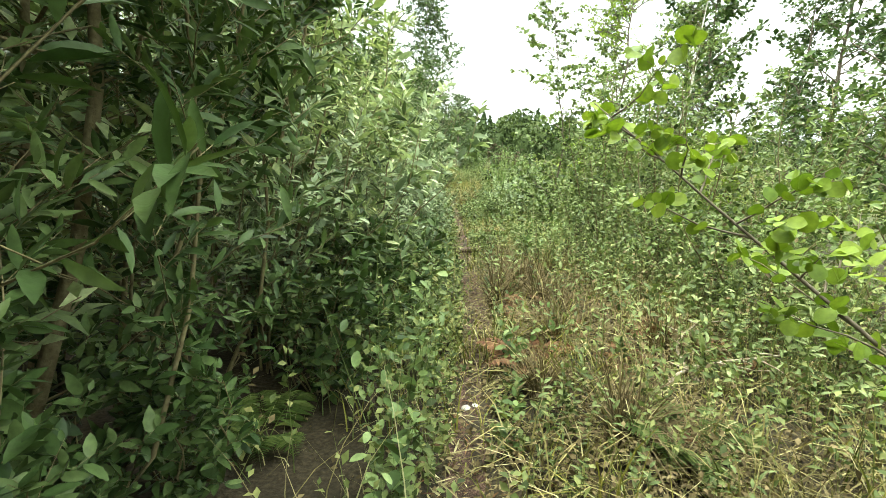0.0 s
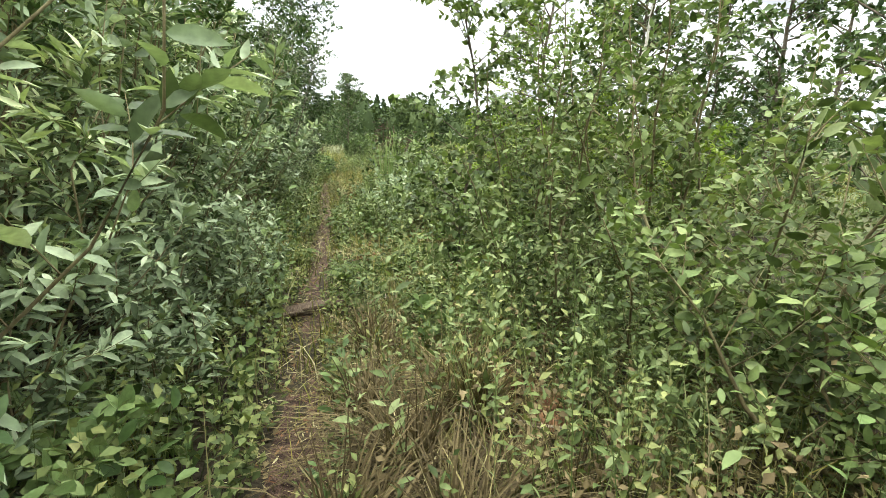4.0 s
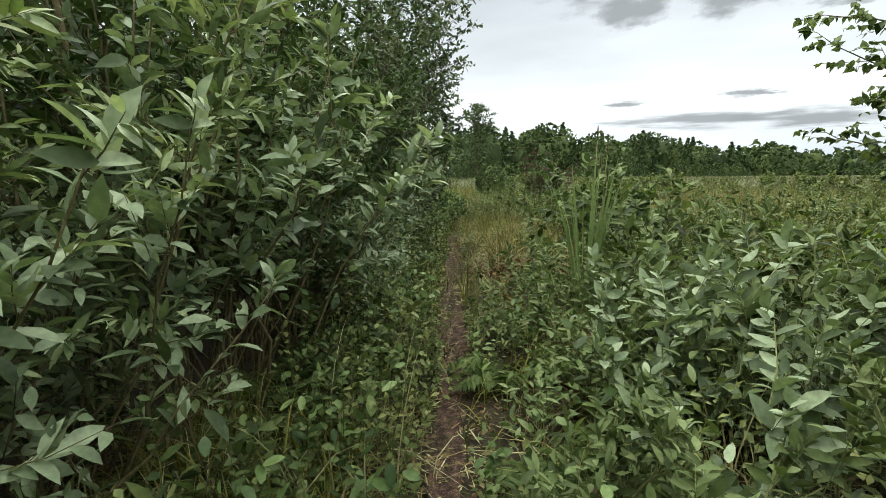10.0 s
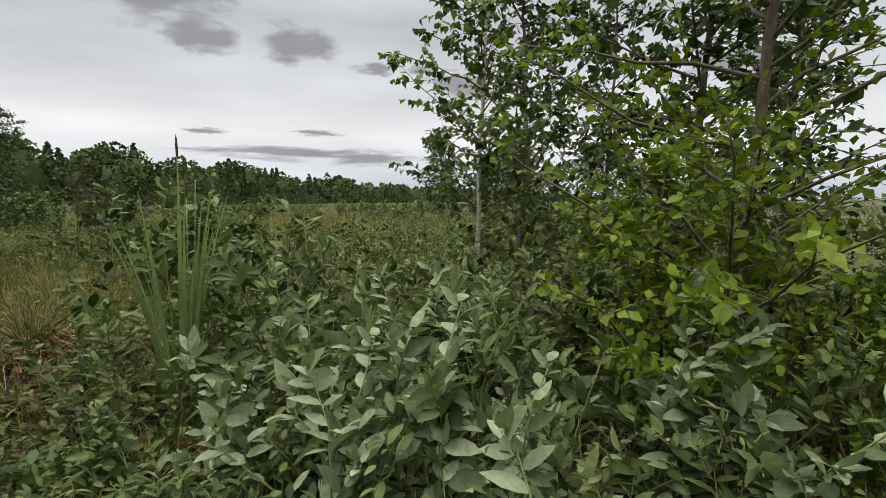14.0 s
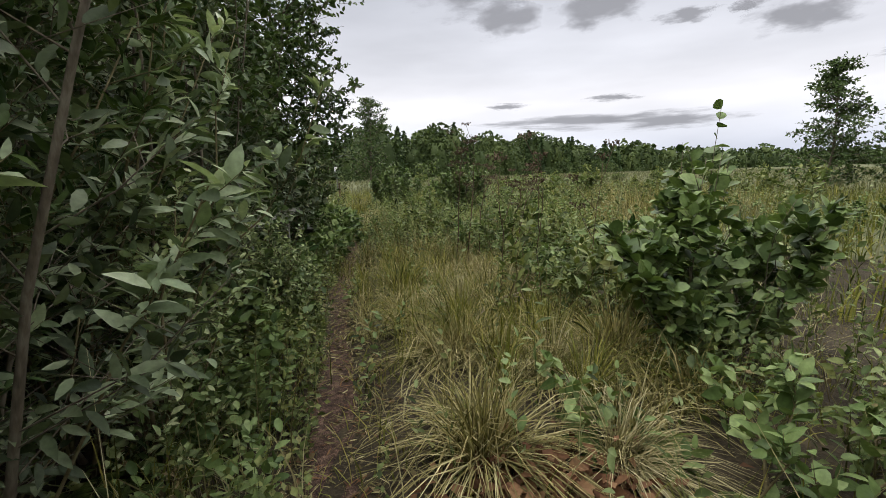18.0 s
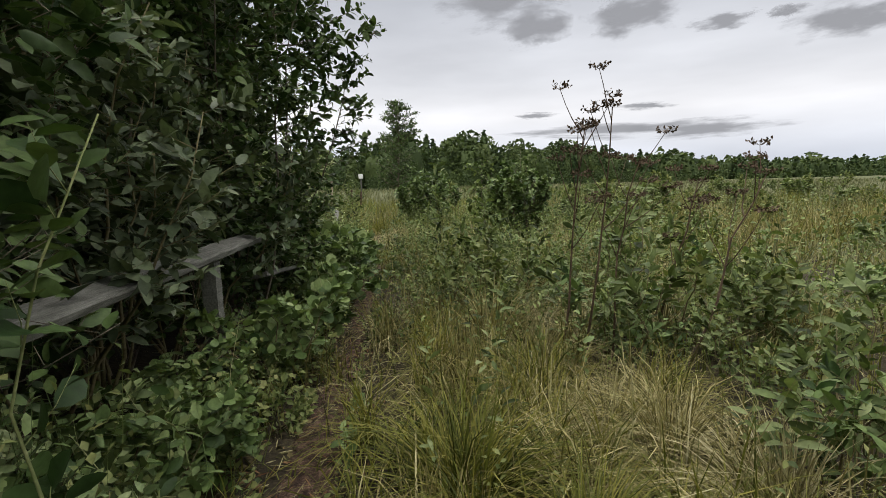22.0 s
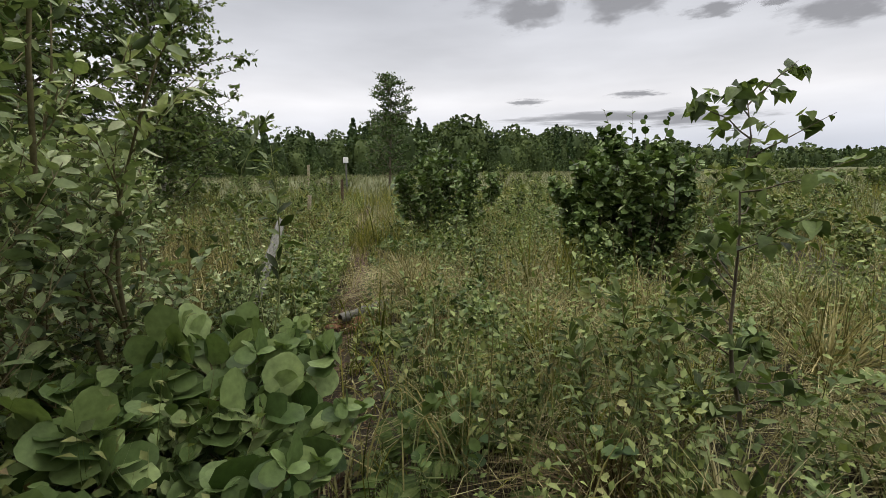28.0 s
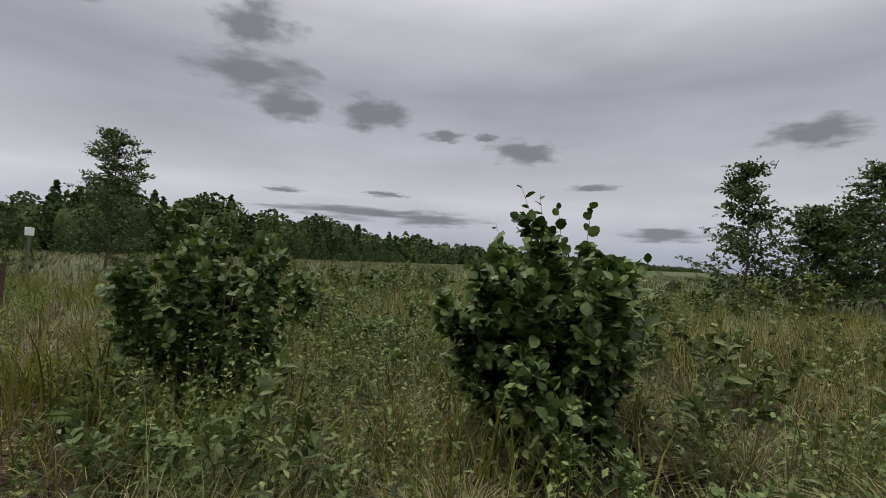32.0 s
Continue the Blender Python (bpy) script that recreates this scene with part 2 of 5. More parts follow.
ROTTEN = rough_material("rotten_wood", [(0.3, (0.03, 0.021, 0.014)), (0.5, (0.10, 0.072, 0.05)), (0.7, (0.22, 0.17, 0.125))], 6, (16, 1.5, 16), 0.95, 0.012, 34)
DEADWOOD = rough_material("dead_wood", [(0.3, (0.16, 0.13, 0.09)), (0.5, (0.3, 0.25, 0.18)), (0.7, (0.45, 0.4, 0.32))], 20)
STONE = rough_material("pale_stone", [(0.3, (0.35, 0.33, 0.29)), (0.6, (0.55, 0.53, 0.48))], 30, (1, 1, 1), 0.8, 0.003)
WHITEPAINT = rough_material("white_paint", [(0.3, (0.6, 0.6, 0.58)), (0.6, (0.8, 0.8, 0.78))], 6, (1, 1, 1), 0.6, 0.002)
SOIL = rough_material("path_litter", [(0.36, (0.012, 0.008, 0.006)), (0.48, (0.045, 0.027, 0.019)), (0.56, (0.10, 0.062, 0.045)), (0.68, (0.22, 0.145, 0.105))], 16, (1, 1, 1), 0.95, 0.03, 130)
# bog soil made very dark to stand in for shade between plants
PEAT_SHADE = rough_material("peat_shade", [(0.3, (0.012, 0.010, 0.006)), (0.5, (0.030, 0.024, 0.014)), (0.65, (0.060, 0.048, 0.028)), (0.8, (0.11, 0.09, 0.055))], 3, (1, 1, 1), 0.95, 0.03, 45)
GROUND = rough_material("bog_ground", [(0.3, (0.035, 0.04, 0.018)), (0.48, (0.07, 0.078, 0.032)), (0.6, (0.115, 0.12, 0.055)), (0.75, (0.17, 0.16, 0.08))], 0.8, (1, 1, 1), 0.95, 0.05, 9)


# ---- mesh tools ----
def tri_mesh(name, verts, tris, material, smooth=True, second=None, from_tri=0):
    me = bpy.data.meshes.new(name)
    verts, tris = np.ascontiguousarray(verts, np.float32), np.ascontiguousarray(tris, np.int32)
    me.vertices.add(len(verts))
    me.vertices.foreach_set("co", verts.ravel())
    me.loops.add(tris.size)
    me.loops.foreach_set("vertex_index", tris.ravel())
    me.polygons.add(len(tris))
    me.polygons.foreach_set("loop_start", np.arange(0, tris.size, 3, dtype=np.int32))
    me.polygons.foreach_set("use_smooth", np.full(len(tris), smooth))
    me.materials.append(material)
    if second:
        me.materials.append(second)
        me.polygons.foreach_set("material_index", (np.arange(len(tris)) >= from_tri).astype(np.int32))
    me.update(calc_edges=True)
    return me


def join(pieces):
    """Several (verts, tris) as one."""
    vs, fs, start = [], [], 0
    for v, f in pieces:
        vs.append(v)
        fs.append(f + start)
        start += len(v)
    return np.concatenate(vs), np.concatenate(fs)


def unit(v):
    return v / np.maximum(np.linalg.norm(v, axis=-1, keepdims=True), 1e-9)


def leaf_shape(stations, fold=0.25, curl=0.12, wave=0.0):
    """A leaf one long: rows of (place along the rib, half width); base and tip are points."""
    vs, rows = [(0, 0, 0)], []
    for i, (s, w) in enumerate(stations):
        z = -curl * s * s
        rows.append(len(vs))
        vs += [(-w, s, z + fold * w + wave * (-1) ** i), (0, s, z), (w, s, z + fold * w - wave * (-1) ** i)]
    tip = len(vs)
    vs.append((0, 1, -curl))
    a = rows[0]
    fs = [(0, a + 1, a), (0, a + 2, a + 1)]
    for a, b in zip(rows, rows[1:]):
        fs += [(a, a + 1, b + 1), (a, b + 1, b), (a + 1, a + 2, b + 2), (a + 1, b + 2, b + 1)]
    a = rows[-1]
    fs += [(a, a + 1, tip), (a + 1, a + 2, tip)]
    return np.array(vs, float), np.array(fs)


LANCE = leaf_shape([(0.2, 0.1), (0.48, 0.145), (0.76, 0.1)], 0.35, 0.2, 0.006)
LANCE_LOW = leaf_shape([(0.45, 0.15)], 0.35, 0.2)
OVAL = leaf_shape([(0.2, 0.2), (0.55, 0.29), (0.85, 0.17)], 0.25, 0.15)
OVAL_LOW = leaf_shape([(0.5, 0.3)], 0.3, 0.15)
ROUND = leaf_shape([(0.15, 0.28), (0.45, 0.44), (0.75, 0.38), (0.95, 0.16)], 0.18, 0.12, 0.02)
LEAF = leaf_shape([(0.17, 0.2), (0.46, 0.27), (0.78, 0.17)], 0.28, 0.16, 0.01)
ROUND_LOW = leaf_shape([(0.14, 0.27), (0.48, 0.43), (0.84, 0.27)], 0.22, 0.15, 0.012)
HEART = leaf_shape([(0.04, 0.24), (0.2, 0.39), (0.45, 0.33), (0.75, 0.14)], 0.2, 0.2, 0.012)
BLADE = leaf_shape([(0.35, 0.5), (0.7, 0.38)], 0.15, 0.0)


def scatter(shape, at, along, normal, length, width=None):
    """Copies of a leaf shape as one (verts, tris)."""
    v, f = shape
    k = len(at)
    length = np.broadcast_to(length, (k,))
    width = length if width is None else np.broadcast_to(width, (k,))
    y = unit(along)
    x = unit(np.cross(y, normal))
    z = np.cross(x, y)
    pts = (at[:, None] + v[None, :, 1:2] * (length[:, None] * y)[:, None] + v[None, :, 0:1] * (width[:, None] * x)[:, None]
           + v[None, :, 2:3] * (width[:, None] * z)[:, None])
    tris = f[None] + (np.arange(k) * len(v))[:, None, None]
    return pts.reshape(-1, 3), tris.reshape(-1, 3)


def blades(rng, base, height, lean, width, bend=0.5, pieces=3):
    """Grass blades: tapered bent ribbons. lean: (k,2) sideways reach of the tip."""
    k = len(base)
    s = np.linspace(0, 1, pieces + 1)
    height, width = np.broadcast_to(height, (k,)), np.broadcast_to(width, (k,))
    side = unit(np.stack([-lean[:, 1], lean[:, 0], np.zeros(k)], 1) + rng.normal(0, 0.35, (k, 3)) * (1, 1, 0))
    centre = np.zeros((k, pieces + 1, 3))
    centre[..., :2] = base[:, None, :2] + lean[:, None] * (s ** 2)[None, :, None]
    drop = bend * np.linalg.norm(lean, axis=1)[:, None] * (s ** 2.5)[None]
    centre[..., 2] = base[:, None, 2] + height[:, None] * s[None] - drop
    w = width[:, None] * (1 - s ** 2 * 0.9)[None]
    v = np.stack([centre - side[:, None] * w[..., None], centre + side[:, None] * w[..., None]], 2).reshape(k, -1, 3)
    f = []
    for i in range(pieces):
        a = 2 * i
        f += [(a, a + 1, a + 3), (a, a + 3, a + 2)]
    f = np.array(f)[None] + (np.arange(k) * 2 * (pieces + 1))[:, None, None]
    return v.reshape(-1, 3), f.reshape(-1, 3)


def tubes(lines, radii, sides=5):
    """Tapered round limbs along polylines (k, m, 3), radii (k, m)."""
    lines, radii = np.asarray(lines, float), np.asarray(radii, float)
    k, m, _ = lines.shape
    d = np.gradient(lines, axis=1)
    d = unit(d)
    ref = np.where(np.abs(d[..., 2:3]) > 0.9, np.array([1.0, 0, 0]), np.array([0, 0, 1.0]))
    x = unit(np.cross(d, ref))
    y = np.cross(d, x)
    a = np.arange(sides) * 2 * np.pi / sides
    ring = np.cos(a)[:, None] * x[:, :, None] + np.sin(a)[:, None] * y[:, :, None]
    v = lines[:, :, None] + ring * radii[:, :, None, None]
    f = []
    for i in range(m - 1):
        for j in range(sides):
            p, q = i * sides + j, i * sides + (j + 1) % sides
            f += [(p, q, q + sides), (p, q + sides, p + sides)]
    for j in range(1, sides - 1):
        f.append(((m - 1) * sides, (m - 1) * sides + j, (m - 1) * sides + j + 1))
    f = np.array(f)[None] + (np.arange(k) * m * sides)[:, None, None]
    return v.reshape(-1, 3), f.reshape(-1, 3)


def along(lines, s):
    """Points and directions at the fractions s (k, n) of polylines (k, m, 3)."""
    k, m, _ = lines.shape
    u = np.clip(s, 0, 0.999) * (m - 1)
    i = u.astype(int)
    r = np.arange(k)[:, None]
    a, b = lines[r, i], lines[r, i + 1]
    return a + (b - a) * (u - i)[..., None], unit(b - a)


def part(name, data, material, parent, label="", smooth=True):
    ob = new(name, tri_mesh(name, data[0], data[1], material, smooth))
    ob.parent = parent
    return tagged(ob, label)


def leafage(name, green, wood, material, bark, parent):
    """Leaves and the fine twigs that carry them, as one part."""
    green, wood = join(green), join(wood)
    v, f = join([green, wood])
    ob = new(name, tri_mesh(name, v, f, material, True, bark, len(green[1])))
    ob.parent = parent
    return ob


def thin(lines, step):
    """Fewer points on each polyline, ends kept."""
    return lines[:, sorted({*range(0, lines.shape[1], step), lines.shape[1] - 1})]


def thing(name, place, label, category, group="", kind=""):
    ob = new(name)
    ob.empty_display_size = 0.1
    ob.matrix_basis = pose(*place)
    return tagged(ob, label, category, group, kind)


# ---- plants ----
def limbs(rng, stems, height, spread, lean=(0, 0), foot=0.12, points=7, wander=0.05, power=1.4, dome=0.25):
    a = rng.uniform(0, 2 * np.pi, stems) if stems > 1 else np.zeros(1)
    a = np.sort(a)
    reach = spread * np.sqrt(rng.uniform(0.05, 1, stems)) if stems > 1 else np.zeros(1)
    h = height * rng.uniform(0.72, 1.0, stems) * (1 - dome * (reach / max(spread, 1e-3)) ** 2) if stems > 1 else np.full(1, height)
    s = np.linspace(0, 1, points)
    out = np.stack([np.cos(a), np.sin(a)], 1)
    line = np.zeros((stems, points, 3))
    line[..., :2] = out[:, None] * (foot * rng.uniform(0, 1, stems)[:, None, None] + reach[:, None, None] * (s ** power)[None, :, None])
    line[..., :2] += np.array(lean)[None, None] * (s ** 1.3)[None, :, None]
    line[..., 2] = h[:, None] * s[None]
    wob = np.cumsum(rng.normal(0, wander, (stems, points, 3)) * (1, 1, 0.3), 1)
    wob[:, 0] = 0
    return line + wob


def twigs(rng, lines, each, length, low=0.15, rise=0.5, droop=0.0, points=5, taper=0.6, wander=0.15):
    k = len(lines)
    s = low + (1 - low) * (np.arange(each)[None] + rng.uniform(0, 1, (k, each))) / each
    p, d = along(lines, s)
    a = rng.uniform(0, 2 * np.pi, (k, each)) + np.arange(each)[None] * 2.4
    side = np.stack([np.cos(a), np.sin(a), np.zeros_like(a)], -1)
    dirs = unit(side + d * rng.uniform(0.2, 1.0, (k, each, 1)) * rise * 1.2 + np.array([0, 0, 1.0]) * rise * rng.uniform(0.2, 1, (k, each, 1)))
    n = length * rng.uniform(0.5, 1.1, (k, each)) * (1 - taper * np.clip((s - low) / (1 - low), 0, 1) ** 1.5)
    u = np.linspace(0, 1, points)
    line = p[:, :, None] + dirs[:, :, None] * (n[..., None] * u[None, None])[..., None]
    line[..., 2] += (rise * 0.25 - droop) * n[..., None] * (u ** 2)[None, None]
    wob = np.cumsum(rng.normal(0, wander, line.shape), 2) * n[..., None, None] / points
    wob[:, :, 0] = 0
    return (line + wob).reshape(-1, points, 3), n.reshape(-1)


def leaves(rng, lines, each, shape, size, width=None, open_=0.8, tilt=0.6, low=0.12, hang=0.0):
    k = len(lines)
    s = low + (1 - low) * (np.arange(each)[None] + rng.uniform(0.2, 0.8, (k, each))) / each
    p, d = along(lines, s)
    side = unit(np.cross(d, np.array([0, 0, 1.0])) + 1e-4)
    sign = np.where((np.arange(each) % 2 == 0), 1.0, -1.0)[None, :, None]
    roll = rng.normal(0, 0.9, (k, each, 1))
    up = np.cross(side, d)
    spread = side * sign * np.cos(roll) + up * np.sin(roll)
    y = unit(d * rng.uniform(0.3, 0.9, (k, each, 1)) + spread * open_ + rng.normal(0, 0.2, (k, each, 3)) - np.array([0, 0, hang]))
    normal = unit(np.array([0, 0, 1.0]) + rng.normal(0, tilt, (k, each, 3)))
    n = size * rng.uniform(0.55, 1.15, (k, each)) * (1 - 0.35 * s ** 3)
    p, y, normal, n = (q.reshape(k * each, -1) for q in (p, y, normal, n))
    return scatter(shape, p, y, normal, n[:, 0], None if width is None else n[:, 0] * width)


def taper(lines, thick, thin):
    k, m, _ = lines.shape
    thick = np.broadcast_to(thick, (k,))
    return thick[:, None] + (thin - thick[:, None]) * np.linspace(0, 1, m)[None]


def shrub(name, label, category, seed, height=3.0, spread=1.0, stems=8, each=14, length=0.6, second=0, leaf=LANCE, size=0.08, per=9, material=WILLOW,
          bark=TWIG, thick=0.02, lean=(0, 0), rise=0.6, droop=0.0, low=0.15, open_=0.8, tilt=0.6, hang=0.0, width=None, group="", power=1.4, wander=0.05, foot=0.15, place=(0, 0, 0), dome=0.25, sprouts=0, sprout_up=1.2, sprout_leaf=1.05, sprout_wide=0.45):
    """A many-stemmed woody plant: stems that part from one foot, twigs, and leaves set along them."""
    rng = np.random.default_rng(seed)
    root = thing(name, place, label, category, group)
    main = limbs(rng, stems, height, spread, lean, foot=foot, power=power, wander=wander, dome=dome)
    small, n = twigs(rng, main, each, length, low, rise, droop)
    bearers = [small]
    if second:
        finer, _ = twigs(rng, small, second, length * 0.5, 0.25, rise, droop, points=4)
        bearers.append(finer)
    for i in range(stems):
        part("stem" if stems > 1 else "trunk", tubes(main[i:i + 1], taper(main[i:i + 1], thick * (0.8 + 0.5 * ((i * 7) % 5) / 5), thick * 0.25), 5), bark, root)
    fine = thin(small, 2)
    wood = [tubes(fine, taper(fine, thick * 0.26, thick * 0.1), 3)]
    if second:
        fine = thin(finer, 3)
        wood.append(tubes(fine, taper(fine, thick * 0.13, thick * 0.07), 3))
    green = [leaves(rng, b, per if j == 0 else max(3, int(per * 0.6)), leaf, size, width, open_, tilt, hang=hang) for j, b in enumerate(bearers)]
    green.append(leaves(rng, main[:, -3:], 8, leaf, size, width, open_, tilt, hang=hang))
    if sprouts:
        tall = limbs(rng, sprouts, height * sprout_up, spread * sprout_wide, lean, foot=foot)
        green.append(leaves(rng, tall[:, 3:], 11, leaf, size * sprout_leaf, width, open_, tilt, low=0.3))
        for line in tall:
            part("stem", tubes(line[None], taper(line[None], thick * 0.6, thick * 0.15), 4), bark, root)
    leafage("foliage", green, wood, material, bark, root)
    return root


def tree(name, label, seed, height, crown_low, spread, limbs_n, leaf, size, per, material, bark, thick, second=5, lean=(0, 0), rise=0.5, droop=0.1, place=(0, 0, 0),
         group="", taper_up=0.75, tilt=0.8, hang=0.0, category="tree", wander=0.04, limb_parts=False):
    """One trunk, limbs, twigs, leaves."""
    rng = np.random.default_rng(seed)
    root = thing(name, place, label, category, group)
    main = limbs(rng, 1, height, 0, lean, points=10, wander=wander)
    branch, _ = twigs(rng, main, limbs_n, spread, crown_low, rise, droop, points=6, taper=taper_up)
    fine, _ = twigs(rng, branch, second, spread * 0.4, 0.2, rise * 0.7, droop, points=4)
    part("trunk", tubes(main, taper(main, thick, thick * 0.15), 9), bark, root)
    wood = [tubes(thin(fine, 3), taper(thin(fine, 3), thick * 0.1, thick * 0.04), 3)]
    if limb_parts:
        for b in branch:
            part("branch", tubes(b[None], taper(b[None], thick * 0.33, thick * 0.08), 4), bark if bark is not WHITEBARK else TWIG, root)
    else:
        wood.append(tubes(thin(branch, 2), taper(thin(branch, 2), thick * 0.33, thick * 0.08), 3))
    leafage("crown", [leaves(rng, b, per, leaf, size, open_=0.9, tilt=tilt, hang=hang) for b in (fine, branch)], wood, material, BARK, root)
    return root


def repeat(ob, places, rng, size=(0.85, 1.15)):
    """Copies of a built plant at places (x, y, turn or None); the plant itself takes the first one."""
    made = []
    for i, p in enumerate(places):
        x, y = p[0], p[1]
        turn = p[2] if len(p) > 2 else rng.uniform(0, 360)
        k = p[3] if len(p) > 3 else rng.uniform(*size)
        c = ob if i == 0 else copy_thing(ob, pose(0, 0, 0))
        c.matrix_basis = pose(x, y, ground_z(x, y), rng.normal(0, 3), rng.normal(0, 3), turn) @ Matrix.Diagonal((k, k, k * rng.uniform(0.92, 1.08), 1))
        made.append(c)
    return made


# ---- ground and path ----
PATH = [(-2, 0.05), (1.9, 0.07), (3.7, 0.16), (5, 0.2), (6.2, 0.14), (7.7, 0.12), (9.5, 0.04), (11.4, 0.02), (13.4, -0.12), (15.2, -0.22), (17, -0.32), (18.5, -0.42), (20.7, -0.36),
        (23, -0.42), (25.2, -0.52), (27.5, -0.48), (31, -0.66), (36, -0.9), (45, -1.0)]


def path_x(y):
    return float(np.interp(y, [p[0] for p in PATH], [p[1] for p in PATH]))


def walked_x(y):
    """The line that a walker's shoulder takes; tall plants keep clear of it."""
    return path_x(y) + 0.28


def ground_z(x, y):
    """Uneven bog ground; the trodden line lies a little lower."""
    d = abs(x - path_x(y))
    far = min(1.0, max(0.0, (math.hypot(x, y - 15) - 30) / 40))
    bumps = 0.05 * noise.noise((x * 0.9, y * 0.9, 0.3)) + 0.08 * noise.noise((x * 0.3, y * 0.3, 4.1))
    return (0.03 + bumps) * min(1.0, max(0.0, (d - 0.15) / 0.5)) * (1 - far) - 0.03 * max(0.0, 1 - d / 0.25)


def build_ground():
    def axis(centre, near, step, reach):
        v = [0.0]
        while v[-1] < reach:
            v.append(v[-1] + step * (1 if v[-1] < near else 1 + (v[-1] - near) * 0.35))
        return sorted({centre - a for a in v} | {centre + a for a in v})
    xs, ys = axis(0, 4.5, 0.3, 2500), axis(14, 18, 0.35, 2500)
    v = np.array([(x, y, ground_z(x, y)) for y in ys for x in xs])
    w, f = len(xs), []
    for j in range(len(ys) - 1):
        for i in range(w - 1):
            a = j * w + i
            f += [(a, a + 1, a + w + 1), (a, a + w + 1, a + w)]
    ob = new("ground", tri_mesh("ground", v, np.array(f), GROUND))
    tagged(ob, "uneven peaty meadow ground under grass", "ground", kind="structure")
    ys = np.arange(-2, 40, 0.12)
    across = np.array([-1, -0.6, -0.2, 0.2, 0.6, 1])
    rng = np.random.default_rng(4)
    wide = 0.125 + 0.04 * np.sin(ys * 1.7) + rng.normal(0, 0.015, len(ys))
    v = np.array([(path_x(y) + a * wd + rng.normal(0, 0.01), y, ground_z(path_x(y) + a * wd, y) + 0.024 + rng.normal(0, 0.004) - (0.02 if abs(a) == 1 else 0)) for y, wd in zip(ys, wide) for a in across])
    f = []
    for j in range(len(ys) - 1):
        for i in range(5):
            a = j * 6 + i
            f += [(a, a + 1, a + 7), (a, a + 7, a + 6)]
    ob = new("path", tri_mesh("path", v, np.array(f), SOIL))
    tagged(ob, "narrow trodden footpath of brown soil and litter", "footpath", kind="structure")


def build_peat_shade():
    """Dark sheet over the bog soil, its colour deepening the shade between plants on both sides of the footpath."""
    ys, xs = np.arange(-3, 36, 0.3), np.arange(-8.4, 7.2, 0.3)
    rng = np.random.default_rng(5)
    v = np.array([(x + rng.normal(0, 0.03), y, ground_z(x, y) + 0.008) for y in ys for x in xs])
    edge = {j * len(xs) + len(xs) - 1 for j in range(len(ys))}
    v[list(edge), 0] += rng.normal(0, 0.25, len(edge))
    w, f = len(xs), []
    for j in range(len(ys) - 1):
        for i in range(w - 1):
            a = j * w + i
            f += [(a, a + 1, a + w + 1), (a, a + w + 1, a + w)]
    ob = new("peat_shade", tri_mesh("peat_shade", v, np.array(f), PEAT_SHADE))
    tagged(ob, "dark bog soil with rotting litter, darkened for the shade under the plants", "ground", kind="structure")


build_ground()
build_peat_shade()


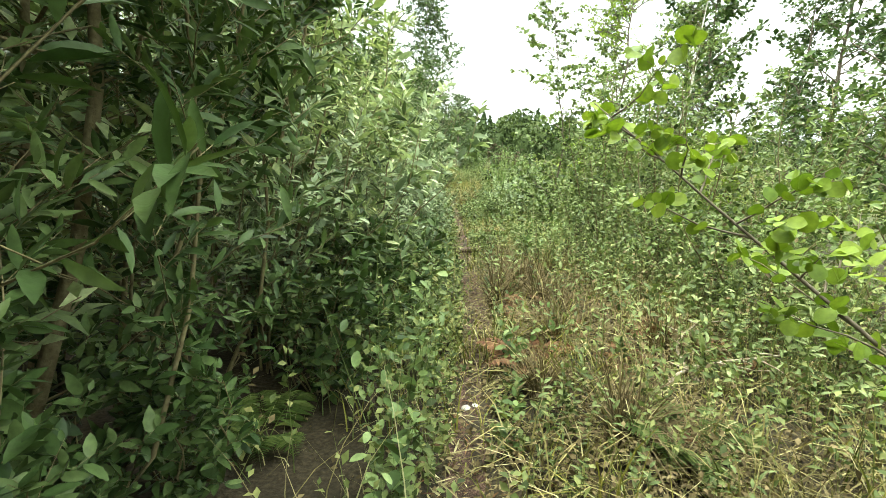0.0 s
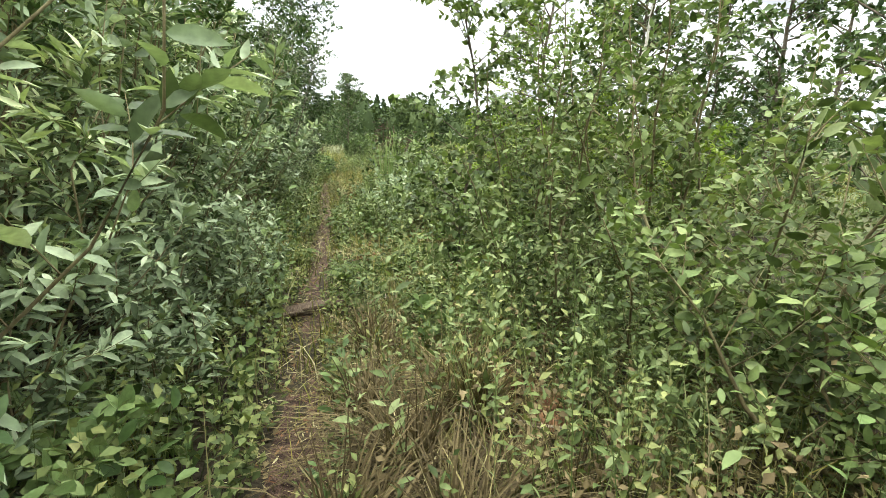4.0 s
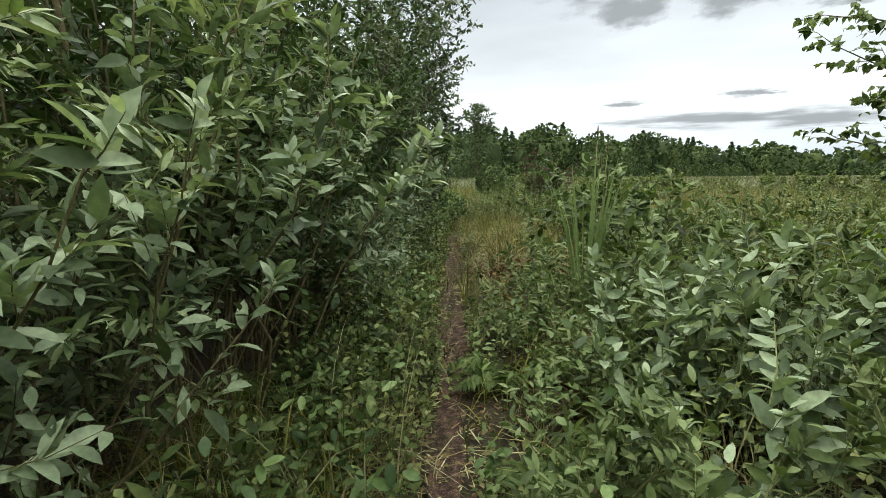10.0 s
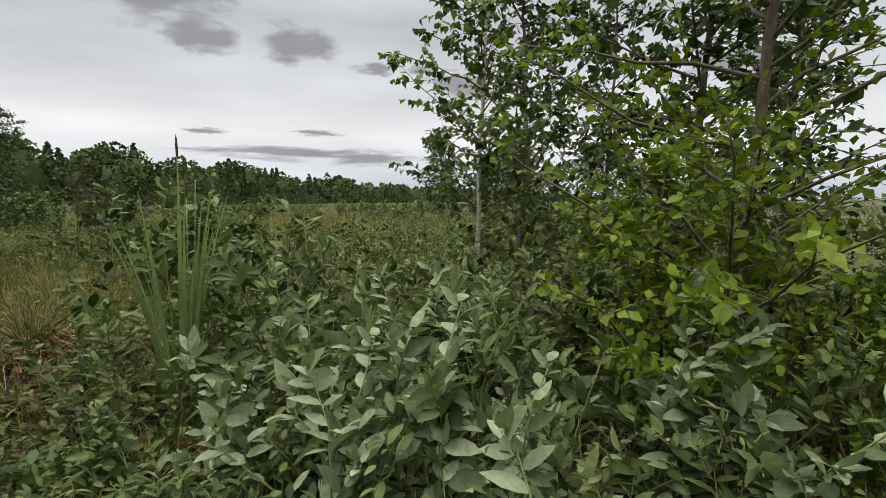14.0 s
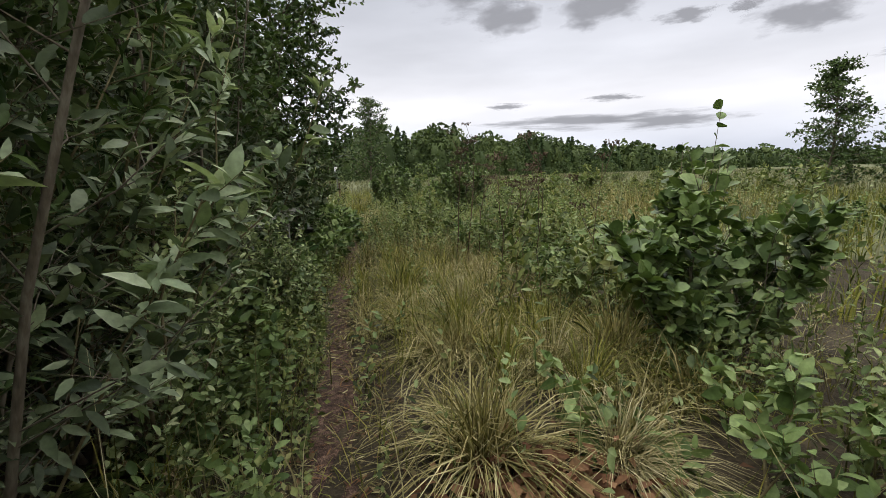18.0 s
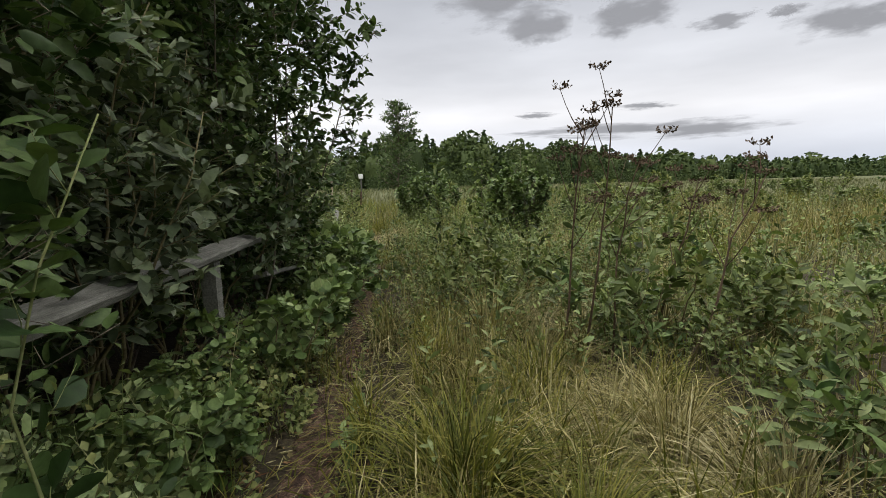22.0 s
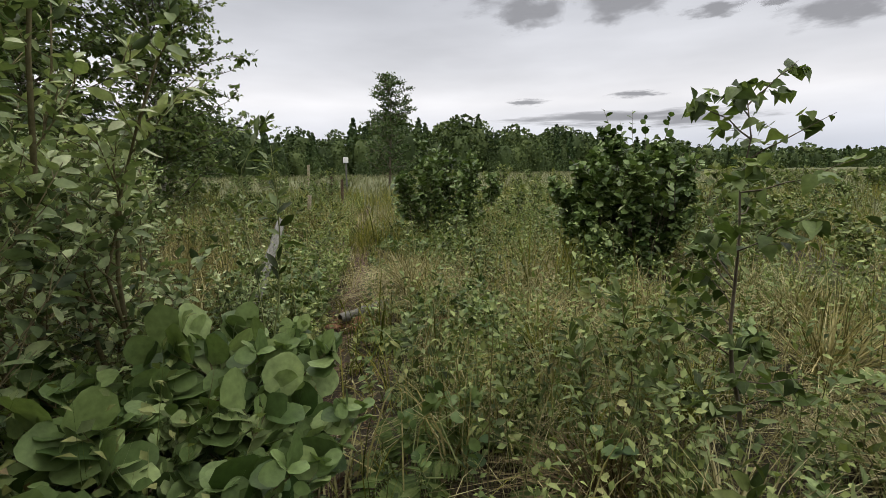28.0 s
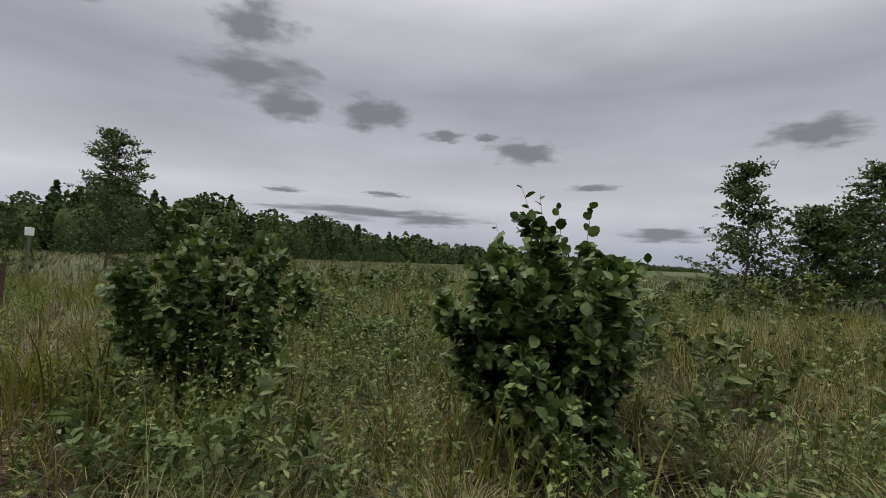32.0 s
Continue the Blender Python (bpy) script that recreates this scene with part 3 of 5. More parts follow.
# ---- willow thicket along the path's one side ----
def thicket():
    rng = np.random.default_rng(11)
    # variants 3 and 4 have leaves coloured dark for the shade there
    front = [shrub("willow_shrub", "tall dense willow shrub beside the footpath, grey-green or darkened for shade", "shrub", 20 + i, height=h, spread=0.95, stems=7, each=17, length=0.62, second=3, open_=0.5,
                   leaf=LANCE, size=0.11 + 0.012 * (i == 2), per=15, width=0.9, material=(WILLOW, DARK_AND_SHADED, WILLOW, DARK_AND_SHADED, DARK_AND_SHADED)[i], thick=0.013, group="willow thicket", rise=0.6, low=lo, foot=0.35, power=0.8, droop=dr) for i, (h, dr, lo) in enumerate(((3.3, 0.1, 0.03), (3.8, 0.0, 0.05), (3.0, 0.2, 0.07), (3.4, 0.1, 0.28), (2.9, 0.3, 0.34)))]
    spots = [[], [], [], [], []]
    for i, y in enumerate(np.arange(-1.6, 15.8, 0.82)):
        shift = 0.7 if 7.6 < y < 9.8 else 0.35 if y < 2.4 else 0.35
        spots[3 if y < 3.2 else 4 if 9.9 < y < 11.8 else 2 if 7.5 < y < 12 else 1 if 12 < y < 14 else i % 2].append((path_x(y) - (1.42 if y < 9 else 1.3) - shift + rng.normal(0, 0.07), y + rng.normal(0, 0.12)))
    for ob, places in zip(front, spots):
        repeat(ob, places, rng, (0.9, 1.12))
    # inner willows: the thicket's inner shade is put into their leaf colour
    back = [shrub("willow_shrub", "tall willow shrub deep in the thicket, leaves coloured dark for its shade", "shrub", 30 + i, height=h, spread=1.3, stems=5, each=11, length=0.95, second=3,
                  leaf=LANCE_LOW, size=0.22, per=8, width=1.6, thick=0.03, group="willow thicket", rise=0.6, low=0.03, foot=0.5, power=0.9, material=DARK_AND_SHADED) for i, h in enumerate((4.4, 5.0))]
    spots = [[], []]
    for i, y in enumerate(np.arange(-2, 25.5, 1.5)):
        spots[i % 2].append((-2.8 - (0.8 if y > 22.3 else 0) + rng.normal(0, 0.15), y))
        spots[(i + 1) % 2].append((-4.3 + rng.normal(0, 0.3), y + 0.6))
        # two more rows, hidden behind the others, added to stop light from the left
        if y < 22:
            spots[i % 2].append((-5.9 + rng.normal(0, 0.3), y + 0.2))
            spots[(i + 1) % 2].append((-7.6 + rng.normal(0, 0.3), y + 0.8))
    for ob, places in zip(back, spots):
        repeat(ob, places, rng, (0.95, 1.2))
    # long pale sprays that arch out of the thicket towards the light
    boughs = [shrub("willow_shrub", "willow with long arching sprays of pale grey-green leaves", "shrub", 85 + i, height=h, spread=0.62, stems=9, each=6, length=0.42, leaf=LANCE, size=0.13, per=11, width=1.3, material=PALE, thick=0.01, rise=0.9, low=lo, power=1.0, foot=0.25, lean=(0.32, 0.12), droop=0.12, wander=0.06, group="willow sprays by the footpath") for i, (h, lo) in enumerate(((2.7, 0.34), (2.0, 0.4), (1.5, 0.25)))]
    spots = [[], [], []]
    for i, y in enumerate(np.arange(3.0, 16.6, 0.46)):
        back = 1.55 if 7.4 < y < 10 or 12 < y < 14.4 else 1.32
        spots[i % 2 if 9.6 < y < 11.8 else i % 3].append((path_x(y) - back + rng.normal(0, 0.07), y, rng.uniform(-30, 30)))
    for ob, places in zip(boughs, spots):
        repeat(ob, places, rng, (0.88, 1.1))
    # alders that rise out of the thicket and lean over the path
    dark = [shrub("grey_alder", "tall dark green alder leaning over the footpath", "tree", 60 + i, height=5.2, spread=1.05, stems=5, each=30, length=0.75, second=4, leaf=LEAF, size=0.12, per=9, material=DARK_AND_SHADED, bark=BARK, thick=0.018, rise=0.35, low=0.06, power=0.7, foot=0.3, lean=(0.15, 0.0), group="alders in the thicket") for i in range(1)]
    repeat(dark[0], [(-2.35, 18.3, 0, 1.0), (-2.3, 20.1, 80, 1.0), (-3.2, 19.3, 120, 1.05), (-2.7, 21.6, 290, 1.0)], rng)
    shrub("grey_alder", "dark alder whose boughs hang over the footpath", "tree", 66, height=4.4, spread=1.3, stems=8, each=30, length=0.6, second=4, leaf=LEAF, size=0.11, per=9, material=DARK_AND_SHADED, bark=BARK, thick=0.015, rise=0.3, low=0.1, power=0.8, foot=0.2, lean=(0.2, -0.1), group="alders in the thicket", place=(-1.75, 21.5, 0), dome=0.15)
    shrub("grey_alder", "alder with boughs arching high over the footpath", "tree", 67, height=4.4, spread=1.35, stems=6, each=30, length=0.6, second=4, leaf=LEAF, size=0.11, per=9, material=DARK_AND_SHADED, bark=BARK, thick=0.015, rise=0.3, low=0.48, power=0.9, foot=0.2, lean=(0.15, 0.0), group="alders in the thicket", place=(-1.38, 21.1, 0), dome=0.1)
    pale = [shrub("tall_willow", "tall leafy willow leaning over the footpath", "tree", 70 + i, height=5.4, spread=1.05, stems=5, each=30, length=0.7, second=4, leaf=(LANCE, LEAF)[i], size=0.12, per=8, width=(1.15, 0.95)[i], material=(DULL, DARK_AND_SHADED)[i], bark=BARK, thick=0.016, rise=0.45, low=0.06, power=0.7, foot=0.3, lean=(0.15, 0.0), group="tall willows in the thicket") for i in range(2)]
    repeat(pale[0], [(-1.28, 14.3, 0, 0.98), (-1.45, 16.9, 140, 0.95)], rng)
    repeat(pale[1], [(-1.3, 15.6, 0, 1.05), (-1.5, 17.9, 70, 0.95)], rng)
    # low willow growth at the thicket's foot
    foot = shrub("willow_shrub", "low spreading grey-green willow at the thicket's foot", "shrub", 75, height=1.25, spread=0.5, stems=7, each=10, length=0.34, second=2, leaf=LANCE, size=0.1, per=9, width=1.1, material=PALE, thick=0.008, rise=0.5, low=0.04, power=0.8, foot=0.2, group="low willows by the footpath")
    repeat(foot, [(-0.7, 4.6), (-0.62, 5.4), (-0.55, 6.0), (-0.5, 6.6, 0, 0.85), (-0.48, 7.1, 90, 0.75), (-0.85, 6.8), (-0.9, 7.5), (-0.95, 12.4), (-0.9, 13.2), (-1.0, 14.0)], rng, (0.85, 1.1))
    # leaf colour darkened to give the deep shade by the first steps
    shady = shrub("alder_bush", "low bush at the thicket's foot, leaves coloured dark for the shade", "shrub", 83, height=1.2, spread=0.5, stems=7, each=10, length=0.34, second=2, leaf=LEAF, size=0.11, per=8, width=0.8, material=DARK_AND_SHADED, thick=0.008, rise=0.5, low=0.04, power=0.8, foot=0.2, group="low alder bushes")
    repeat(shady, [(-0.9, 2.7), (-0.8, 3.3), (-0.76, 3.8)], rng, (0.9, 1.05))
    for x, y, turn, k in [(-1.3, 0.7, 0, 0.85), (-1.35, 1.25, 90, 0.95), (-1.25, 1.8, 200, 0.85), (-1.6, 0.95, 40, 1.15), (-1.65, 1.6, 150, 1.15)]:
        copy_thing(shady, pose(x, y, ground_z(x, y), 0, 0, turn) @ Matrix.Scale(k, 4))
    # tall willows added behind and above the first steps, mostly unseen, to block light
    deep = shrub("tall_willow", "tall dense willow added so that its boughs shade the thicket", "tree", 76, height=4.6, spread=1.2, stems=6, each=20, length=0.8, second=4, leaf=LANCE_LOW, size=0.14, per=9, width=1.3, thick=0.03, rise=0.35, low=0.1, power=0.7, foot=0.3, lean=(0.2, 0.0), group="tall willows in the thicket")
    repeat(deep, [(-1.9, -0.6, 0, 1.0), (-2.0, 1.3, 130, 1.05), (-2.1, 3.3, 250, 1.0), (-1.2, -1.9, 60, 1.0), (0.9, -2.3, 190, 1.0)], rng)
    for i, (x, y) in enumerate([(-1.45, -0.7), (-1.5, 0.9), (0.5, -2.2), (-0.6, -2.4)]):
        tree("tall_willow", "added willow, mostly out of view, whose dense crown shades the thicket", 540 + i, 5.2, 0.42, 1.9, 46, LANCE_LOW, 0.2, 9, WILLOW, BARK, 0.035, second=7, place=(x, y, 0), taper_up=0.4, rise=0.3, droop=0.15, group="tall willows in the thicket")
    # pale willow sprays above the handrail
    spray = shrub("goat_willow", "goat willow with long sprays above the old handrail", "shrub", 77, height=2.9, spread=0.7, stems=8, each=13, length=0.5, second=2, leaf=LEAF, size=0.115, per=9, width=0.9, material=DULL, thick=0.012, rise=0.35, low=0.34, power=0.7, foot=0.2, group="goat willows")
    repeat(spray, [(-1.75, 17.9, 0, 1.0), (-1.72, 18.8, 100, 1.0), (-1.85, 19.6, 210, 1.05), (-1.8, 20.4, 300, 0.95), (-1.95, 17.0, 30, 1.1)], rng)
    tree("alder_tree", "tall alder with green boughs reaching over the footpath", 78, 8.5, 0.34, 2.1, 96, LEAF, 0.14, 9, DARK_AND_SHADED, BARK, 0.04, second=8, place=(-1.85, 22.0, 0), lean=(0.1, -0.1), taper_up=0.55, rise=0.4, droop=0.1, group="alders in the thicket")
    # mixed skirt of broad leaves below the alders
    skirt = shrub("alder_bush", "low bush with broad round green leaves", "shrub", 80, height=0.85, spread=0.5, stems=6, each=9, length=0.3, leaf=ROUND, size=0.11, per=7, material=LUSH, thick=0.01, group="low alder bushes", low=0.08)
    repeat(skirt, [(-0.92, 19.9, 0, 0.9), (-0.78, 20.1, 50, 0.6), (-0.66, 22.1, 0, 0.72), (-0.85, 22.35, 160, 0.9), (-0.72, 23.2, 20, 0.85), (-0.85, 22.9, 0, 0.9), (-1.05, 23.4), (-0.95, 16.9), (-1.0, 17.7), (-1.2, 23.7, 0, 0.75), (-1.2, 18.6, 0, 0.8), (-0.86, 18.9, 90, 0.6), (-1.0, 19.3, 200, 0.62), (-1.35, 19.2, 20, 0.7), (-1.5, 18.4, 0, 0.7), (-0.85, 15.6, 40, 0.7), (-0.75, 4.6, 0, 0.8)], rng)
    broad = shrub("alder_bush", "low bush with very broad dull green leaves beside old planks", "shrub", 81, height=0.62, spread=0.3, stems=5, each=6, length=0.24, leaf=ROUND, size=0.15, per=5, material=LUSH, thick=0.008, group="low alder bushes", low=0.15)
    repeat(broad, [(-0.66, 20.9, 0, 0.9), (-0.62, 21.45, 70, 0.95), (-0.6, 21.75, 150, 0.9), (-0.72, 21.15, 30, 0.75), (-0.7, 24.6, 10, 0.8), (-0.62, 23.35, 40, 1.15), (-0.8, 23.6, 110, 1.2), (-0.95, 23.2, 200, 1.15), (-0.7, 23.9, 280, 1.1), (-1.05, 23.75, 330, 1.25)], rng)
    # shade under the alder boughs, put into these bushes' darker leaf colour
    hollow = shrub("alder_bush", "dense alder bush under taller boughs, leaves coloured dark for the shade", "shrub", 82, height=2.3, spread=0.6, stems=7, each=14, length=0.42, second=2, leaf=LEAF, size=0.11, per=8, material=DARK_AND_SHADED, bark=BARK, thick=0.01, rise=0.4, low=0.08, power=0.7, group="low alder bushes")
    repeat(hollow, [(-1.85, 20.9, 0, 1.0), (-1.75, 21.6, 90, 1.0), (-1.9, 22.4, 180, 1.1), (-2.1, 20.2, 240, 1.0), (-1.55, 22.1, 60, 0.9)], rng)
    mid = [shrub("goat_willow", "bushy goat willow with grey-green leaves", "shrub", 90 + i, height=h, spread=0.75, stems=6, each=15, length=0.45, second=3, leaf=LEAF, size=0.085, per=8, width=0.95, material=WILLOW, thick=0.016, rise=0.7, low=0.04, power=0.9,
                 group="goat willows") for i, h in enumerate((2.6, 1.9))]
    repeat(mid[0], [(-1.75, 23.2, 0, 1.1), (-2.0, 24.4, 80, 1.25), (-3.0, 23.6, 20, 1.3), (-2.9, 25.0, 0, 1.3), (-4.0, 24.4, 0, 1.3), (-2.6, 22.4, 0, 1.4)], rng)
    repeat(mid[1], [(-1.55, 24.3, 0, 0.9), (-2.3, 25.6), (-1.2, 15.4, 0, 0.8), (-1.35, 22.4), (-3.6, 26.2), (-1.3, 17.2, 0, 0.8), (-1.0, 17.1, 50, 0.6), (-1.05, 16.5, 120, 0.75), (-0.98, 18.1, 200, 0.6), (-4.2, 29.6, 0, 1.1), (-5.2, 31.6, 0, 1.2), (-3.4, 28.2, 0, 0.7), (-4.6, 27.6, 0, 1.0), (-6.4, 30.0, 0, 1.3), (-1.2, 25.0, 0, 0.5)], rng)


thicket()


# ---- trees and bushes of the open side ----
def open_side():
    rng = np.random.default_rng(12)
    tree("birch", "slender young birch with hanging heart-shaped leaves", 100, 3.7, 0.06, 0.86, 42, HEART, 0.08, 7, BIRCH, BARK, 0.018, second=6, limb_parts=True, place=(1.42, 7.25, 0), hang=0.5, droop=0.15, lean=(-0.2, 0), taper_up=0.12)
    tree("aspen", "young aspen with round yellow-green leaves", 101, 1.74, 0.3, 0.55, 16, ROUND, 0.07, 6, ASPEN, BARK, 0.014, second=3, limb_parts=True, place=(2.05, 1.15, 0), lean=(-1.6, 0.74), wander=0.02, taper_up=0.3)
    tree("aspen", "aspen with bright yellow-green leaves and bare dark limbs", 102, 5.0, 0.08, 1.5, 46, OVAL_LOW, 0.085, 10, ASPEN, BARK, 0.04, second=8, limb_parts=True, place=(3.0, 9.95, 0), lean=(0.2, 0), taper_up=0.5)
    tree("birch", "birch with a pale trunk and dark hanging leaves", 103, 5.8, 0.08, 1.25, 56, HEART, 0.085, 9, BIRCH, WHITEBARK, 0.03, second=9, limb_parts=True, place=(3.9, 12.5, 0), hang=0.5, droop=0.2)
    tree("birch", "birch with a crooked white trunk", 104, 4.8, 0.25, 1.2, 34, HEART, 0.075, 9, BIRCH, WHITEBARK, 0.035, second=7, limb_parts=True, place=(3.6, 8.7, 0), hang=0.4, droop=0.2, lean=(0.4, -0.2))
    for i, (x, y, h) in enumerate([(8.0, 10.5, 6.5), (6.3, 13.6, 5.5), (7.2, 7.6, 5.2), (5.6, 4.6, 4.2), (9.5, 14.0, 6.0), (5.4, 11.0, 5.0), (10.5, 11.5, 6.5), (5.0, 1.5, 4.0)]):
        tree("alder_tree", "dark leafy tree at the meadow's edge", 110 + i, h, 0.03, 1.7, 40, OVAL_LOW, 0.17, 9, DARK_AND_SHADED, BARK, 0.06, second=7, place=(x, y, 0), group="trees behind the bushes", taper_up=0.5)
    # leafy bushes round the young birch
    bush = [shrub("birch_bush", "leafy bush with small pointed leaves", "shrub", 130 + i, height=h, spread=0.8, stems=6, each=15, length=0.48, second=3, leaf=LEAF, size=0.075, per=8, material=(BIRCH, SALLOW)[i % 2], thick=0.013, rise=0.6, low=0.04, power=0.9, group="bushes by the footpath")
            for i, h in enumerate((2.8, 2.1, 1.6))]
    repeat(bush[0], [(2.3, 7.1), (2.8, 6.2), (3.2, 7.6), (3.4, 4.9), (2.5, 8.0, 0, 0.8)], rng)
    repeat(bush[1], [(1.85, 6.1, 0, 0.85), (2.5, 5.0), (4.3, 6.0), (4.2, 3.4), (3.2, 10.9, 0, 0.8)], rng)
    repeat(bush[2], [(2.2, 5.4, 0, 0.85), (2.7, 4.3), (2.1, 9.0, 0, 0.75), (3.2, 3.4), (2.9, 2.6, 0, 0.9), (3.6, 2.0), (3.0, 12.0, 0, 0.8), (4.4, 9.8)], rng)
    yellow = shrub("aspen_bush", "dense bush with yellow-green leaves", "shrub", 140, height=2.5, spread=0.95, stems=6, each=20, length=0.5, second=3, leaf=LEAF, size=0.085, per=8, material=ASPEN, bark=BARK, thick=0.014, rise=0.5, low=0.04, power=0.8, group="yellow-green bushes")
    repeat(yellow, [(3.3, 10.4, 0, 0.9), (3.9, 9.5, 50, 1.0), (4.4, 10.9, 100, 1.1), (2.9, 9.2, 200, 0.6), (4.6, 8.3, 10, 1.0)], rng)
    # willow shoots, knee to chest high, with long leaves
    shoot = [shrub("willow_sapling", "upright willow sapling with long grey-green leaves", "sapling", 150 + i, height=h, spread=0.32, stems=4, each=7, length=0.22, leaf=LANCE, size=s, per=6, width=1.25, material=SALLOW, bark=STALK, thick=0.008, rise=1.0, low=0.15, group="willow saplings") for i, (h, s) in enumerate([(1.6, 0.13), (1.3, 0.12), (0.95, 0.095), (0.7, 0.085)])]
    spots = [[], [], [], []]
    for _ in range(150):
        y = rng.uniform(2.5, 14.5)
        x = walked_x(y) + 0.42 + abs(rng.normal(0, 1.0))
        d = x - walked_x(y)
        k = 3 if d < 0.55 or y < 6.5 else 2 if d < 0.8 else rng.integers(0, 3)
        if not (6.9 < y < 9.3 and x < 1.75) and not (y > 12.9 and x < 1.9) and not (0.9 < x < 1.5 and 11 < y < 12.6) and not (y < 6 and x < 1.5):
            spots[k].append((x, y))
    for ob, places in zip(shoot, spots):
        repeat(ob, places, rng, (0.8, 1.1))
    for x, y, h, lf, sz, mt, sd in [(0.45, 20.75, 1.62, LANCE, 0.14, SALLOW, 171), (1.08, 13.25, 2.05, OVAL, 0.12, ALDER, 173), (-0.62, 3.5, 1.55, LANCE, 0.12, WILLOW, 174), (1.45, 22.3, 1.5, LANCE, 0.13, SALLOW, 175), (-0.72, 24.0, 2.45, LANCE, 0.12, SALLOW, 176), (-0.68, 17.2, 2.0, OVAL, 0.11, DARK_AND_SHADED, 177), (0.84, 5.95, 0.5, ROUND, 0.085, ALDER, 178), (1.34, 6.6, 1.15, HEART, 0.105, LUSH, 179), (1.55, 6.2, 1.0, HEART, 0.1, LUSH, 180)]:
        shrub("tall_sapling", "single tall leafy sapling beside the footpath", "sapling", sd, height=h, spread=0.04 if sd == 171 else 0.2, stems=1 if sd == 171 else 2, each=9 if sd == 171 else 7, length=0.2, leaf=lf, size=sz, per=4, width=1.0 if lf is LANCE else None, material=mt, bark=STALK, thick=0.007, rise=1.1, low=0.3, place=(x, y, ground_z(x, y)), group="tall saplings by the footpath")
    pale = [shrub("sallow_sapling", "leafy sallow sapling with broad pale grey-green leaves", "sapling", 155 + i, height=h, spread=0.22, stems=3, each=6, length=0.2, leaf=LEAF, size=0.125, per=6, width=0.85, material=PALE, bark=STALK, thick=0.008, rise=1.1, low=0.15, group="sallow saplings") for i, h in enumerate((1.25, 1.0))]
    for k in range(2):
        repeat(pale[k], [(rng.uniform(1.0, 2.9), rng.uniform(9.5, 11.3)) for _ in range(12)], rng, (0.85, 1.1))
    tree("birch", "young birch with light hanging leaves beside the footpath", 106, 1.75, 0.1, 0.45, 20, HEART, 0.075, 6, BIRCH, BARK, 0.012, second=3, limb_parts=True, place=(1.3, 23.6, 0), hang=0.6, droop=0.25, taper_up=0.3, lean=(-0.1, 0))
    # alder bushes in the open
    def alder(place, h, r, seed, stems, sprout, size, up, length, material, each=20, big=1.3, wide=0.45):
        return shrub("alder_bush", "round alder bush with glossy dark leaves, tall shoots above", "shrub", seed, height=h, spread=r, stems=stems, each=each, length=length, second=3, leaf=ROUND_LOW, size=size, per=9, material=material, bark=BARK, thick=0.013, rise=0.7, low=0.04, power=0.5, place=(*place, ground_z(*place)), group="alder bushes in the meadow", foot=0.2, dome=0.35, sprouts=sprout, sprout_up=up, sprout_leaf=big, sprout_wide=wide)
    alder((2.95, 27.1), 1.8, 0.74, 160, 22, 30, 0.105, 1.22, 0.32, ALDER, 24, 1.15, 0.8)
    alder((1.0, 29.75), 2.05, 0.66, 161, 12, 5, 0.1, 1.32, 0.38, ALDER, 19, 1.2, 0.5)
    alder((2.4, 15.9), 1.4, 0.72, 162, 10, 12, 0.115, 1.42, 0.42, ALDER, 11, 1.1)
    tree("birch", "lone tall birch in the meadow ahead", 170, 8.7, 0.04, 3.4, 64, OVAL_LOW, 0.3, 9, DARK_AND_SHADED, BARK, 0.1, second=8, place=(-0.2, 62.0, 0), taper_up=0.62, rise=0.35, droop=0.0)
    for i, (x, y, h, r) in enumerate([(23, 33.5, 6.3, 2.1), (25.6, 31.6, 4.6, 1.9), (26.8, 29.4, 6.4, 2.5), (29, 31, 5.0, 2.3)]):
        tree("meadow_tree", "small broadleaved tree standing in the meadow", 180 + i, h, 0.02, r * 1.4, 70, OVAL_LOW, 0.24, 9, DARK_AND_SHADED, BARK, 0.07, second=7, place=(x, y, 0), taper_up=0.92, rise=0.3, group="trees in the meadow")
    for i, (x, y, h, r) in enumerate([(-6.8, 36.5, 8.2, 3.3), (-8.6, 34.2, 7.6, 3.0), (-10.5, 33.0, 7.5, 2.9), (-12, 38, 7.0, 2.8), (-9.5, 28.5, 5.0, 2.0)]):
        tree("birch", "spreading birch with fine light leaves", 190 + i, h, 0.03, r, 92, OVAL_LOW, 0.21, 12, BIRCH, WHITEBARK, 0.07, second=11, place=(x, y, 0), taper_up=0.5, droop=0.2, group="birches across the meadow")


open_side()


